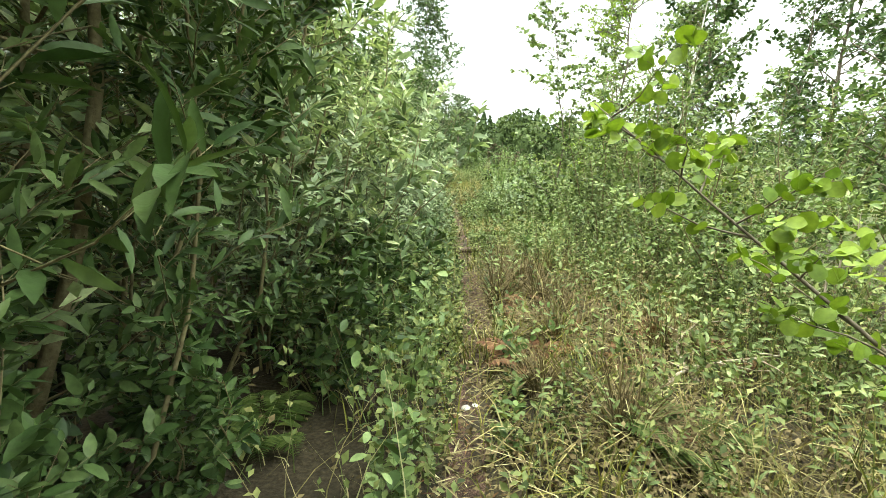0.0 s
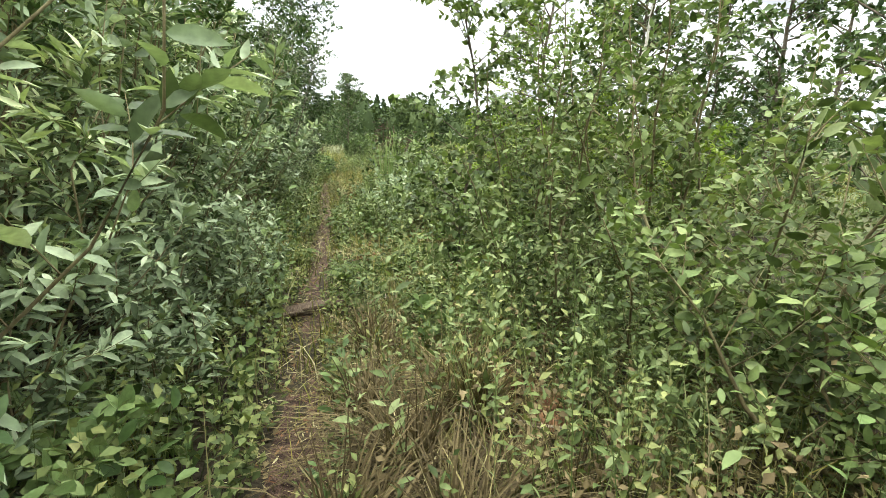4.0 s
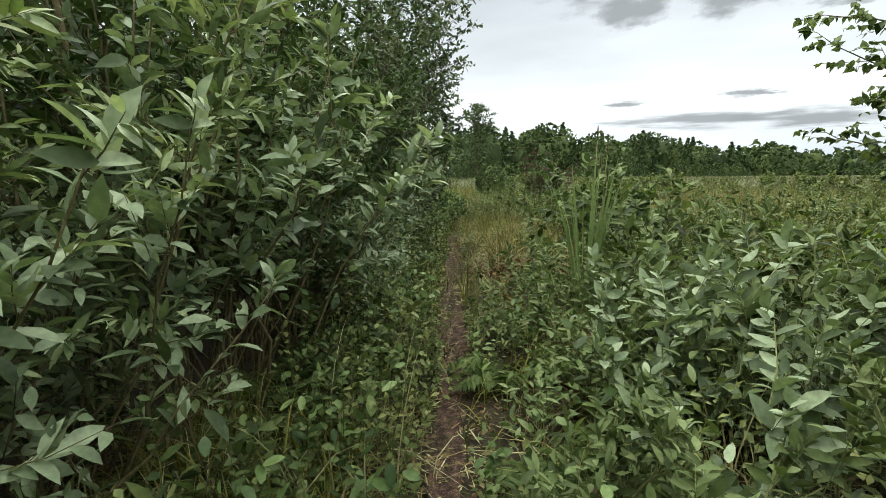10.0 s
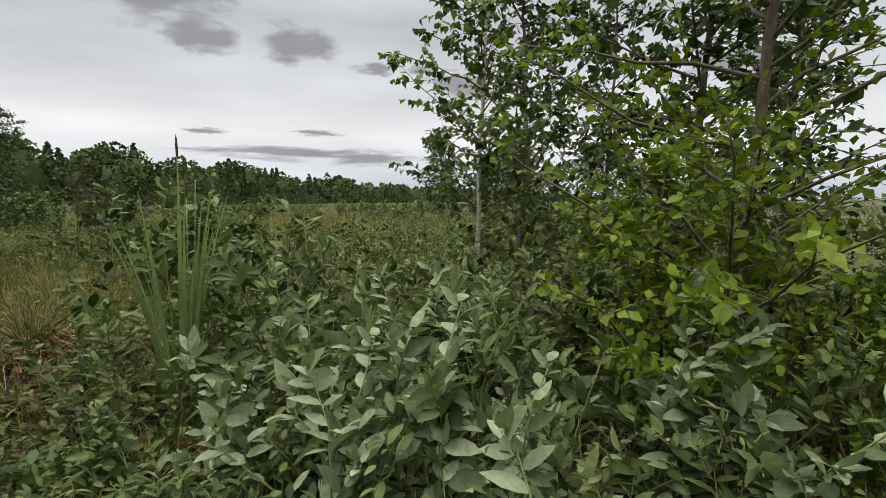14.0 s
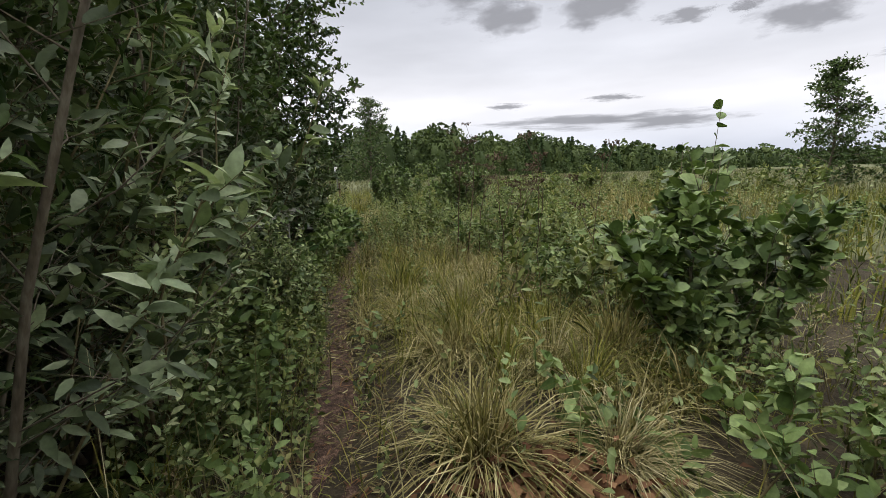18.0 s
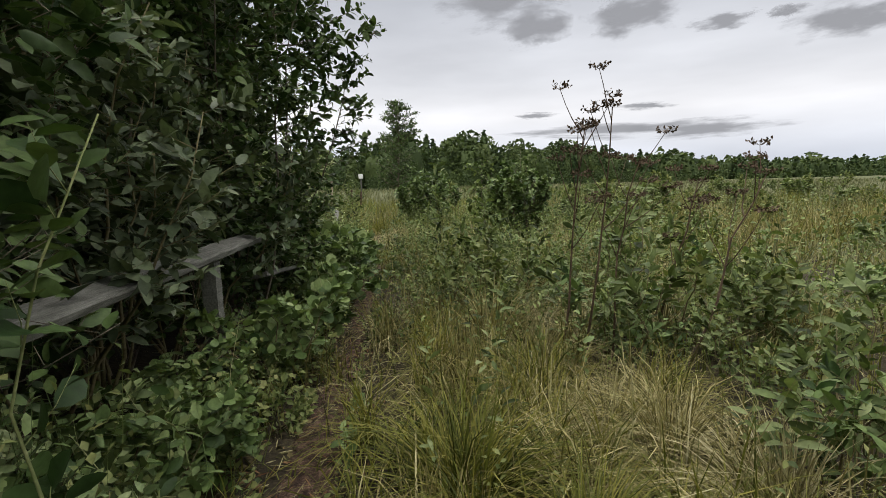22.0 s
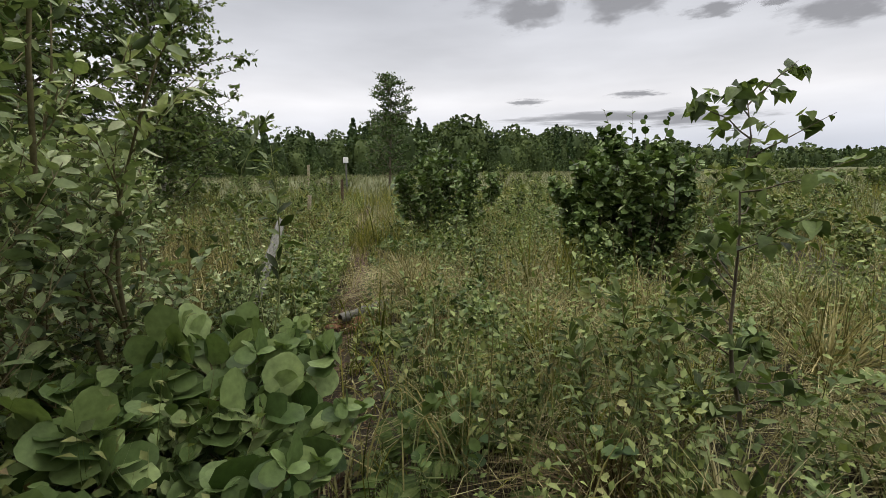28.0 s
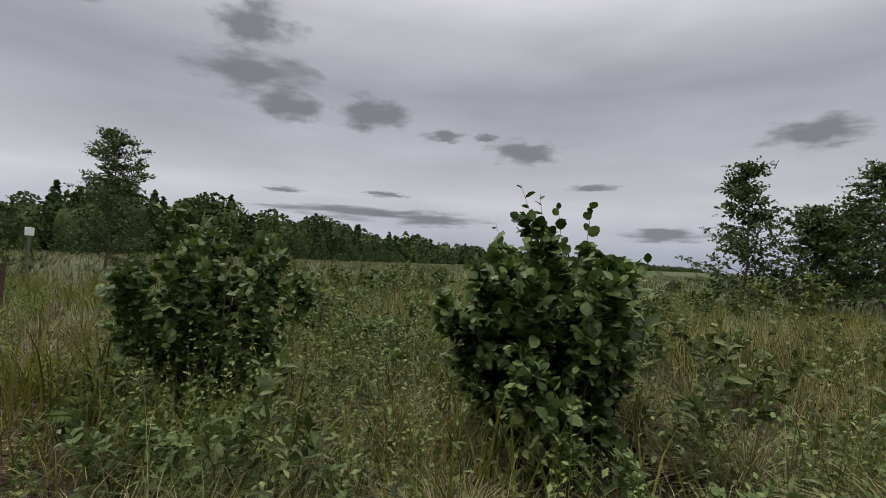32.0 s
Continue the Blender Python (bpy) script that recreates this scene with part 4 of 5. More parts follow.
# ---- meadow, woods ----
def grass_field():
    rng = np.random.default_rng(13)
    def spread(n, xr, yr, keep):
        p = np.stack([rng.uniform(*xr, n), rng.uniform(*yr, n)], 1)
        return p[[keep(x, y) for x, y in p]]
    def lumps(p, a=1.0):
        """Slow rise and fall of the growth over the ground, 0 to 1."""
        x, y = p[:, 0] * a, p[:, 1] * a
        return np.clip(0.5 + 0.24 * np.sin(1.9 * x + 1.3 * y) + 0.22 * np.sin(2.7 * y - 1.1 * x + 1.0) + 0.2 * np.sin(4.3 * x + 3.1 * y + 2.0) + 0.12 * np.sin(7.9 * x - 6.3 * y), 0, 1)

    def turf(name, label, pts, per, h, w, lean, material, r=0.12, bend=0.5, clump=0.0):
        if clump:
            high = lumps(pts + h * 9, clump)
            pts = pts[high > rng.uniform(0.1, 0.6, len(pts))]
        base = np.repeat(pts, per, 0) + rng.normal(0, r, (len(pts) * per, 2))
        z = np.repeat([ground_z(x, y) for x, y in pts], per)
        k = len(base)
        drift = np.repeat(rng.normal(0, lean * 0.5, (len(pts), 2)), per, 0)
        tall = np.repeat(0.45 + 0.85 * lumps(pts + h * 9, clump), per) if clump else 1.0
        data = blades(rng, np.column_stack([base, z - 0.02]), h * tall * rng.uniform(0.5, 1.15, k), drift + rng.normal(0, lean, (k, 2)), w * rng.uniform(0.6, 1.3, k), bend)
        ob = new(name, tri_mesh(name, *data, material))
        tagged(ob, label, "grass", kind="stuff")
    shaded = lambda x, y: math.hypot(x - 2.65, y - 26.8) < 0.75
    beside = lambda x, y: not shaded(x, y) and 0.13 + (-0.2 if y > 27.5 or math.sin(y * 2.3) > 0.82 else 0) < abs(x - path_x(y)) and not (x < -1.2 and y < 22)
    turf("grass", "green meadow grass along the footpath", spread(3200, (-2, 4.5), (0.5, 34), beside), 10, 0.42, 0.0045, 0.16, GRASS, 0.09, 0.5, 0.9)
    turf("dry_grass", "dry bent grass and straw", spread(2400, (-3, 5), (0.5, 36), beside), 9, 0.5, 0.0035, 0.28, STRAW, 0.09, 0.75, 0.8)
    over = np.array([(path_x(y) + rng.normal(0, 0.14), y) for y in np.concatenate([np.arange(2.0, 14.5, 0.34), np.arange(14.5, 40, 0.14)])])
    turf("path_grass", "grass hanging over the footpath", over, 8, 0.24, 0.0035, 0.22, GRASS, 0.07, 0.7)
    field = lambda x, y: beside(x, y) and not (x < 4.2 and y < 25) and not (x < 2.2 and y < 31 and math.sin(x * 2.3 + y * 1.1) < 0.3)
    turf("meadow_grass", "tall pale green meadow grass", spread(5600, (-9, 22), (11, 48), field), 9, 0.7, 0.01, 0.2, GRASS, 0.13, 0.5, 0.55)
    turf("meadow_straw", "tall straw-coloured meadow grass", spread(2600, (-9, 24), (16, 50), field), 9, 0.75, 0.009, 0.2, MEADOW, 0.12, 0.5, 0.6)
    clumps = spread(560, (-5, 9), (19.5, 36), lambda x, y: beside(x, y) and x > -0.6 or y > 24)
    turf("tan_grass", "clumps of long tan grass bent by the wind", clumps[np.sin(clumps[:, 0] * 2.1 + 1.0) + np.sin(clumps[:, 1] * 1.7 + clumps[:, 0]) > -0.1], 22, 0.7, 0.0045, 0.22, TAN, 0.1, 0.6)
    bank = spread(420, (-0.4, 2.2), (14.9, 20.9), lambda x, y: (0.26 < x - path_x(y) < 0.3 or 0.56 < x - path_x(y) < 2.2) and math.sin(x * 3.1 + y * 2.2) > -0.75)
    turf("long_grass", "thick mat of long bent tan and olive grass", bank[np.arange(len(bank)) % 10 < 7], 46, 0.56, 0.005, 0.3, TAN, 0.05, 0.8)
    turf("long_green_grass", "long olive-green grass among the tan mat", bank[np.arange(len(bank)) % 10 > 6], 40, 0.6, 0.005, 0.26, GRASS, 0.045, 0.7)
    turf("golden_grass", "tall golden grass gone to seed in the open meadow", spread(1300, (3.2, 12), (24, 38), lambda x, y: not (2.0 < x < 3.7 and 26.3 < y < 28.0)), 14, 0.85, 0.005, 0.2, TAN, 0.16, 0.45, 0.35)
    turf("golden_verge", "golden bent grass across the meadow", spread(420, (-6, -1.2), (25.5, 36), lambda x, y: True), 14, 0.75, 0.005, 0.22, TAN, 0.16, 0.5, 0.4)
    shelf = spread(420, (-1.8, -0.35), (7.4, 10.6), lambda x, y: True)
    turf("bank_grass", "fresh grass on the low bank under the willows", shelf[::2], 12, 0.4, 0.0045, 0.2, GRASS, 0.06, 0.6)
    turf("bank_straw", "bent straw on the low bank under the willows", shelf[1::2], 8, 0.45, 0.004, 0.3, STRAW, 0.06, 0.8)
    turf("far_meadow_grass", "tall grass of the far meadow", spread(5000, (-60, 110), (45, 150), lambda x, y: True), 4, 0.8, 0.05, 0.25, MEADOW, 0.6)
    turf("far_meadow_straw", "straw-coloured grass of the far meadow", spread(3000, (-50, 120), (45, 150), lambda x, y: True), 4, 0.7, 0.04, 0.25, MEADOW, 0.6)
    turf("wide_meadow_grass", "meadow grass off to the side", spread(3000, (22, 110), (2, 48), lambda x, y: True), 4, 0.75, 0.04, 0.25, MEADOW, 0.5)

    # leafy undergrowth: upright shoots with leaves all along
    def shoots(name, label, pts, h, leaf_n, size, shape, material, wide=1.0, phase=0.0):
        pts = pts[lumps(pts + phase, 0.8) > rng.uniform(0.0, 0.75, len(pts))]
        pts = pts[[not shaded(x, y) and not (x < -0.35 and y < 3.2 and (x * 91.7 + y * 57.3) % 1 < 0.75) for x, y in pts]]
        k = len(pts)
        base = np.array([(x, y, ground_z(x, y) - 0.02) for x, y in pts])
        off = pts[:, 0] - np.array([path_x(y) for y in pts[:, 1]])
        hh = h * rng.uniform(0.5, 1.2, k) * (0.35 + 0.95 * lumps(pts)) * np.clip(np.where(off > 0, 0.42 + (off - 0.15) * 0.65, 0.45 + (-off - 0.12) * 1.6), 0.4, 1)
        hh = np.where((off > -0.05) & (off < 0.6), np.minimum(hh, np.where((pts[:, 1] > 9.6) & (pts[:, 1] < 14), 0.64, 0.5)), hh)
        hh = np.where((off < 0) & (pts[:, 1] > 19.9) & (pts[:, 1] < 22.3), np.minimum(hh, 0.38), hh)
        lean = rng.normal(0, 0.22, (k, 2)) * hh[:, None]
        s = np.linspace(0, 1, 4)
        line = base[:, None] + np.concatenate([lean[:, None] * (s ** 1.5)[None, :, None], (hh[:, None] * s)[..., None]], 2)
        green = leaves(rng, line, leaf_n, shape, size, wide, 0.9, 0.45, low=0.2)
        stalk = blades(rng, base, hh, lean, 0.003, 0.0, 1)
        v, f = join([green, stalk])
        ob = new(name, tri_mesh(name, v, f, material))
        tagged(ob, label, "undergrowth", kind="stuff")
    def strip(n, lo, hi, y0, y1, side):
        y = rng.uniform(y0, y1, n)
        d = lo + (hi - lo) * rng.uniform(0, 1, n) ** 1.6
        return np.stack([np.array([path_x(q) for q in y]) + side * d, y], 1)
    clear_spots = lambda p: p[~((rng.random(len(p)) < 0.88) & (((p[:, 1] < 6) & (p[:, 0] > 0.45)) | ((p[:, 1] > 7.4) & (p[:, 1] < 9.2) & (p[:, 0] > 0.5) & (p[:, 0] < 1.8)) | ((p[:, 1] > 19.5) & (rng.random(len(p)) < 0.45))))]
    dry_side = lambda p: (lambda q: q[~((q[:, 1] > 13.3) & (q[:, 1] < 20.4) & (q[:, 0] > -0.2) & (q[:, 0] < 1.7) & (rng.random(len(q)) < 0.88))])(clear_spots(p))
    late = lambda p: p[~((p[:, 1] > 21.5) & (rng.random(len(p)) < 0.8))]
    thin_bank = lambda p: p[~((p[:, 1] > 7.8) & (p[:, 1] < 10.0) & (rng.random(len(p)) < 0.45))]
    shoots("undergrowth", "knee-high leafy green undergrowth", dry_side(strip(4900, 0.13, 4.0, 0.6, 34, 1)), 0.8, 11, 0.06, OVAL_LOW, HERB, 1.0, 0.0)
    shoots("willow_undergrowth", "grey-green willow undergrowth", late(dry_side(strip(2600, 0.35, 4.5, 2.0, 34, 1))), 0.95, 11, 0.1, LANCE, SALLOW, 1.25, 3.0)
    shoots("broad_undergrowth", "broad-leaved green undergrowth", late(dry_side(strip(1200, 0.18, 3.5, 0.6, 33, 1))), 0.75, 9, 0.095, OVAL, ALDER, 0.9, 6.0)
    shoots("edge_undergrowth", "leafy undergrowth at the thicket's foot", thin_bank(strip(3300, 0.14, 1.1, 0.4, 27, -1)), 0.85, 10, 0.065, OVAL_LOW, HERB, 1.0, 1.5)
    shoots("edge_broad_undergrowth", "broad-leaved undergrowth at the thicket's foot", thin_bank(strip(1100, 0.3, 1.0, 0.4, 27, -1)), 0.8, 9, 0.1, OVAL, ALDER, 0.9, 4.5)
    shoots("open_undergrowth", "leafy green undergrowth in the open bog", strip(2000, 0.22, 4.0, 24, 42, -1), 0.7, 11, 0.07, OVAL_LOW, MOOR, 1.0, 2.0)
    shoots("dry_undergrowth", "brown withering leafy stems among the green", dry_side(np.concatenate([strip(600, 0.2, 4.0, 1, 34, 1), strip(350, 0.2, 3.0, 1, 34, -1)])), 0.7, 9, 0.05, OVAL_LOW, BROWN, 1.0, 5.0)
    shoots("bog_undergrowth", "small-leaved yellow-green scrub ahead of the footpath", np.stack([rng.uniform(0.2, 4.5, 3000), rng.uniform(19.5, 32, 3000)], 1), 0.9, 14, 0.055, OVAL_LOW, MOOR, 1.0, 8.0)
    shoots("bog_willow", "thin willow scrub ahead of the footpath", np.stack([rng.uniform(0.3, 4.5, 900), rng.uniform(20.5, 32, 900)], 1), 0.95, 14, 0.07, LANCE, SALLOW, 1.2, 9.5)
    shoots("meadow_undergrowth", "scattered leafy scrub in the meadow grass", np.stack([rng.uniform(4, 16, 2600), rng.uniform(10, 46, 2600)], 1), 0.85, 9, 0.13, OVAL_LOW, SALLOW)
    shoots("withered_stems", "standing brown withered stems with curled leaves", np.stack([rng.uniform(0.4, 2.6, 620), rng.uniform(1.2, 6.2, 620)], 1), 0.8, 10, 0.045, OVAL_LOW, BROWN, 1.0, 0.5)
    first = np.stack([rng.uniform(0.35, 3.2, 1500), rng.uniform(1.6, 7.6, 1500)], 1)
    first = first[(first[:, 0] > 0.95) | (first[:, 1] < 3.4) & (first[:, 0] > 0.5) | (rng.random(1500) < 0.35)]
    shoots("green_stems", "waist-high leafy green stems beside the footpath", first[::2], 1.15, 13, 0.055, OVAL_LOW, HERB, 0.9, 2.5)
    shoots("pale_stems", "waist-high pale willow stems beside the footpath", first[1::2], 1.3, 15, 0.062, LANCE, SALLOW, 1.2, 7.5)
    turf("straw_tangle", "tangle of dead straw and stalks among the ferns", spread(90, (0.5, 2.2), (7.0, 10.5), lambda x, y: True), 12, 0.55, 0.0045, 0.35, TAN, 0.06, 0.7)
    turf("stem_tangle", "tangle of thin dry stems beside the footpath", spread(520, (0.1, 2.6), (23.5, 28), beside), 9, 0.6, 0.003, 0.3, STRAW, 0.1, 0.6)
    turf("straw_clumps", "clumps of dead straw and bracken stalks", spread(260, (0.35, 2.4), (0.7, 6.4), lambda x, y: True), 14, 0.5, 0.0045, 0.35, TAN, 0.06, 0.8)
    # long pale dry stems that stand out of the growth
    p = strip(420, 0.35, 3.5, 0.8, 33, 1)
    p = np.concatenate([p, strip(160, 0.2, 1.0, 0.8, 33, -1)])
    p = p[[abs(x - walked_x(y)) > 0.32 for x, y in p]]
    k = len(p)
    z = np.array([ground_z(x, y) for x, y in p])
    data = blades(rng, np.column_stack([p, z]), rng.uniform(0.5, 1.15, k), rng.normal(0, 0.25, (k, 2)), 0.003, 0.4, 4)
    tagged(new("dry_stems", tri_mesh("dry_stems", *data, STRAW)), "long pale dry grass stems", "grass", kind="stuff")
    scrub = [shrub("bog_shrub", "low twiggy willow shrub in the bog", "shrub", 210 + i, height=h, spread=0.42, stems=5, each=8, length=0.3, leaf=lf, size=sz * 1.35, per=6, width=wd, material=mt, thick=0.008, rise=0.7, low=0.08, power=0.7, group="low shrubs in the bog")
             for i, (h, lf, sz, wd, mt) in enumerate([(1.0, LEAF, 0.075, 0.9, HERB), (1.1, LANCE, 0.1, 1.2, SALLOW), (0.85, LEAF, 0.085, 1.0, ALDER)])]
    spots = [[], [], []]
    while sum(len(q) for q in spots) < 160:
        y = rng.uniform(9, 40)
        x = rng.uniform(-8, 10)
        gap = x - walked_x(y)
        if (-0.95 if y > 24 else -9) < gap < 0.75 or (x < -0.4 and y < 26.5) or (0 < x < 2.0 and 13 < y < 19.8) or (1.4 < x < 4.0 and 25.2 < y < 28.2) or (-0.1 < x < 1.6 and 26.5 < y < 29.8):
            continue
        spots[rng.integers(0, 3)].append((x, y))
    for x, y in [(1.6, 17.0), (2.1, 17.5), (1.9, 18.3), (2.6, 18.1), (2.3, 19.1), (3.1, 17.2), (1.7, 20.3), (2.9, 19.6), (2.2, 21.0), (3.4, 20.6), (1.3, 22.0), (2.0, 23.2), (1.5, 14.4), (1.9, 13.9), (2.3, 14.6), (0.25, 28.2), (1.2, 28.3), (0.35, 27.4), (1.5, 28.8), (2.1, 26.9), (3.5, 26.5), (2.5, 26.3), (0.9, 27.5), (0.9, 22.6), (1.3, 21.3), (0.95, 23.6), (1.7, 22.5), (2.2, 24.3), (1.3, 24.4)]:
        spots[rng.integers(0, 3)].append((x, y))
    for ob, places in zip(scrub, spots):
        repeat(ob, places, rng, (0.6, 1.15))
    # low willow scrub out in the meadow
    low = [shrub("meadow_bush", "low rounded willow bush in the meadow grass", "shrub", 200 + i, height=h, spread=0.9, stems=5, each=12, length=0.4, second=0, leaf=OVAL_LOW, size=0.2, per=7, material=(HERB, SALLOW)[i], thick=0.015, rise=0.6, low=0.05, power=0.8, group="low bushes in the meadow") for i, h in enumerate((1.3, 1.1))]
    for ob, n in zip(low, (45, 45)):
        places = []
        while len(places) < n:
            r, a = rng.uniform(6, 60), radians(rng.uniform(-28, 75))
            x, y = math.sin(a) * r, 25 + math.cos(a) * r
            if abs(x - path_x(min(y, 44))) > 1.6 and not (1.8 < x < 5 and 25 < y < 30):
                places.append((x, y))
        repeat(ob, places, rng, (0.6, 1.3))


grass_field()


def woods():
    """The wood beyond the meadow: rows of mixed trees, each of many leaf clumps."""
    rng = np.random.default_rng(14)
    edge = [(-75, 100), (-28, 112), (-12, 125), (12, 152), (35, 155), (100, 198), (208, 245), (420, 330), (800, 470), (1500, 700)]
    green, dark = [], []
    for (x0, y0), (x1, y1) in zip(edge, edge[1:]):
        run = math.hypot(x1 - x0, y1 - y0)
        mid = math.hypot((x0 + x1) / 2, (y0 + y1) / 2 - 25)
        n = int(min(60, run / (1.7 + mid * 0.012)))
        for row in range(4):
            for i in range(n):
                s = (i + rng.uniform(0, 1)) / n
                back = row * 5 + rng.uniform(0, 4) - 3 - (rng.uniform(0, 20) if row == 0 else 0)
                x, y = x0 + (x1 - x0) * s - back * (y1 - y0) / run, y0 + (y1 - y0) * s + back * (x1 - x0) / run
                low = row == 0
                h = rng.uniform(1.5, 5.0) if low else rng.uniform(5.0, 9.2) + row * 1.3 + 1.2 * math.sin(x * 0.11) + 0.8 * math.sin(x * 0.31 + 1) - (1.6 if x < -10 else 0)
                h *= 1.0 if low else 1.16 if x < -12 else 1.38 - 0.34 * min(1.0, max(0.0, (x - 25) / 110))
                spruce = not low and rng.random() < (0.3 if x > -12 else 0.15)
                k = 300 if mid < 200 else 70
                u = rng.uniform(0.0, 1, k) ** 0.85
                a = rng.uniform(0, 2 * np.pi, k)
                if spruce:
                    h *= 1.12
                    r = h * 0.2 * (1 - u) + 0.1
                    leaf = 0.07 * (1 if mid < 200 else 2.0)
                else:
                    r = h * (0.55 if low else 0.42) * np.sqrt(np.clip(1 - (1.9 * u - 0.8) ** 2 / 1.25, 0.03, 1)) * rng.uniform(0.5, 1.1, k)
                    leaf = (0.12 if low else 0.08) * (1 if mid < 200 else 2.2)
                p = np.stack([x + r * np.cos(a), y + r * np.sin(a), h * u * 0.95], 1)
                d = np.stack([np.cos(a), np.sin(a), rng.uniform(-0.6, 0.3, k)], 1) if spruce else unit(rng.normal(0, 1, (k, 3)))
                piece = scatter(OVAL_LOW, p - d * (h * leaf * 0.5), d, rng.normal(0, 1, (k, 3)) + (0, 0, 0.8), h * leaf * rng.uniform(0.6, 1.3, k), h * leaf * rng.uniform(0.9, 1.7, k))
                (dark if spruce else green).append(piece)
                if not low:
                    # the dense inner crown
                    t = np.array([0.02, 0.28, 0.55, 0.8])
                    wide = (h * 0.14 * (1.05 - t) if spruce else h * 0.25 * np.array([0.8, 1.0, 0.9, 0.55])) * rng.uniform(0.8, 1.2, 4)
                    line = np.stack([x + rng.normal(0, 0.2, 4), y + rng.normal(0, 0.2, 4), h * t], 1)[None]
                    (dark if spruce else green).append(tubes(line, wide[None], 6))
    for name, label, pieces, material in (("broadleaf_wood", "mixed broadleaved wood beyond the meadow", green, WOODS), ("spruce_wood", "dark spruces in the wood beyond the meadow", dark, SPRUCE)):
        tagged(new(name, tri_mesh(name, *join(pieces), material)), label, "woodland", kind="stuff")


woods()


# ---- clouds ----
def clouds():
    """Ragged grey clouds under the bright deck, far off: heading, height above the skyline, width and height in degrees."""
    m, nt, b, out = shader("cloud_grey")
    n, link = nt.nodes.new, nt.links.new
    coord, info, off = n("ShaderNodeTexCoord"), n("ShaderNodeObjectInfo"), n("ShaderNodeVectorMath")
    off.operation = "ADD"
    lift = n("ShaderNodeMath")
    lift.operation = "MULTIPLY"
    lift.inputs[1].default_value = 70.0
    link(info.outputs["Random"], lift.inputs[0])
    link(coord.outputs["Object"], off.inputs[0])
    link(lift.outputs[0], off.inputs[1])
    tex = n("ShaderNodeTexNoise")
    tex.inputs["Scale"].default_value, tex.inputs["Detail"].default_value, tex.inputs["Roughness"].default_value = 1.9, 5.0, 0.55
    link(off.outputs[0], tex.inputs["Vector"])
    far = n("ShaderNodeVectorMath")
    far.operation = "LENGTH"
    link(coord.outputs["Object"], far.inputs[0])
    body = n("ShaderNodeMath")
    body.operation = "MULTIPLY_ADD"
    body.inputs[1].default_value, body.inputs[2].default_value = -1.0, 0.62
    link(far.outputs["Value"], body.inputs[0])
    rag = n("ShaderNodeMath")
    rag.operation = "MULTIPLY_ADD"
    rag.inputs[1].default_value = 1.5
    link(tex.outputs[0], rag.inputs[0])
    link(body.outputs[0], rag.inputs[2])
    cover = n("ShaderNodeMapRange")
    cover.interpolation_type = "SMOOTHSTEP"
    cover.inputs[1].default_value, cover.inputs[2].default_value, cover.inputs[4].default_value = 0.62, 1.15, 0.9
    link(rag.outputs[0], cover.inputs[0])
    clear, glow, mix = n("ShaderNodeBsdfTransparent"), n("ShaderNodeEmission"), n("ShaderNodeMixShader")
    glow.inputs[0].default_value = (0.29, 0.3, 0.325, 1)
    link(cover.outputs[0], mix.inputs[0])
    link(clear.outputs[0], mix.inputs[1])
    link(glow.outputs[0], mix.inputs[2])
    link(mix.outputs[0], out.inputs[0])
    ring = [(math.cos(i * math.pi / 12) * 1.5, math.sin(i * math.pi / 12) * 1.5, 0) for i in range(24)]
    me = tri_mesh("cloud", np.array([(0, 0, 0)] + ring), np.array([(0, i + 1, (i + 1) % 24 + 1) for i in range(24)]), m)
    for az, el, w, h in [(16.6, 17.0, 7.7, 3.5), (13.0, 20.2, 13, 4.6), (12.2, 25.0, 9, 5), (26.6, 17.2, 9.0, 3.9), (35.5, 15.3, 5.1, 1.6), (41.0, 15.2, 2.9, 1.1), (45.4, 13.5, 8.2, 3.1),
                         (28.5, 7.9, 4.9, 0.8), (24.0, 5.6, 17, 1.7), (34.0, 5.2, 13, 1.9), (16.7, 7.6, 4.0, 0.7), (53.9, 9.4, 6.0, 0.9), (62.2, 4.0, 9.5, 1.6), (-6, 24, 9, 3), (75, 14, 9, 3), (-25, 17, 8, 2.5)]:
        d = 2600.0
        a, e = radians(az), radians(el)
        p = Vector((math.sin(a) * math.cos(e), math.cos(a) * math.cos(e), math.sin(e))) * d + Vector((0, 18, 0))
        ob = tagged(new("cloud", me), "ragged dark grey cloud under a pale overcast", "cloud", "clouds", "structure")
        ob.matrix_basis = look(p, (0, 18, 0)) @ Matrix.Diagonal((d * radians(w) * 0.78, d * radians(h) * 0.8, 1, 1))


clouds()


# ---- wooden rails ----
def plank(length, wide, thick, seed, sag=0.0):
    """A weathered board along y, with chamfered, chipped edges."""
    rng = np.random.default_rng(seed)
    n = 28
    c = 0.12
    prof = np.array([(-1, -1 + c * 3), (-1 + c, -1), (1 - c, -1), (1, -1 + c * 3), (1, 1 - c * 3), (1 - c, 1), (-1 + c, 1), (-1, 1 - c * 3)]) * (wide / 2, thick / 2)
    v = []
    for i in range(n + 1):
        s = i / n
        chip = rng.normal(0, 0.0025, (8, 2))
        ends = (0.006 * rng.normal(0, 1, 8) if i in (0, n) else np.zeros(8))
        for (x, z), (dx, dz), e in zip(prof, chip, ends):
            v.append((x + dx, s * length + e, z + dz - sag * 4 * s * (1 - s)))
    f = []
    for i in range(n):
        for j in range(8):
            a, b = i * 8 + j, i * 8 + (j + 1) % 8
            f += [(a, b, b + 8), (a, b + 8, a + 8)]
    for j in range(1, 7):
        f += [(0, j + 1, j), (n * 8, n * 8 + j, n * 8 + j + 1)]
    return np.array(v), np.array(f)


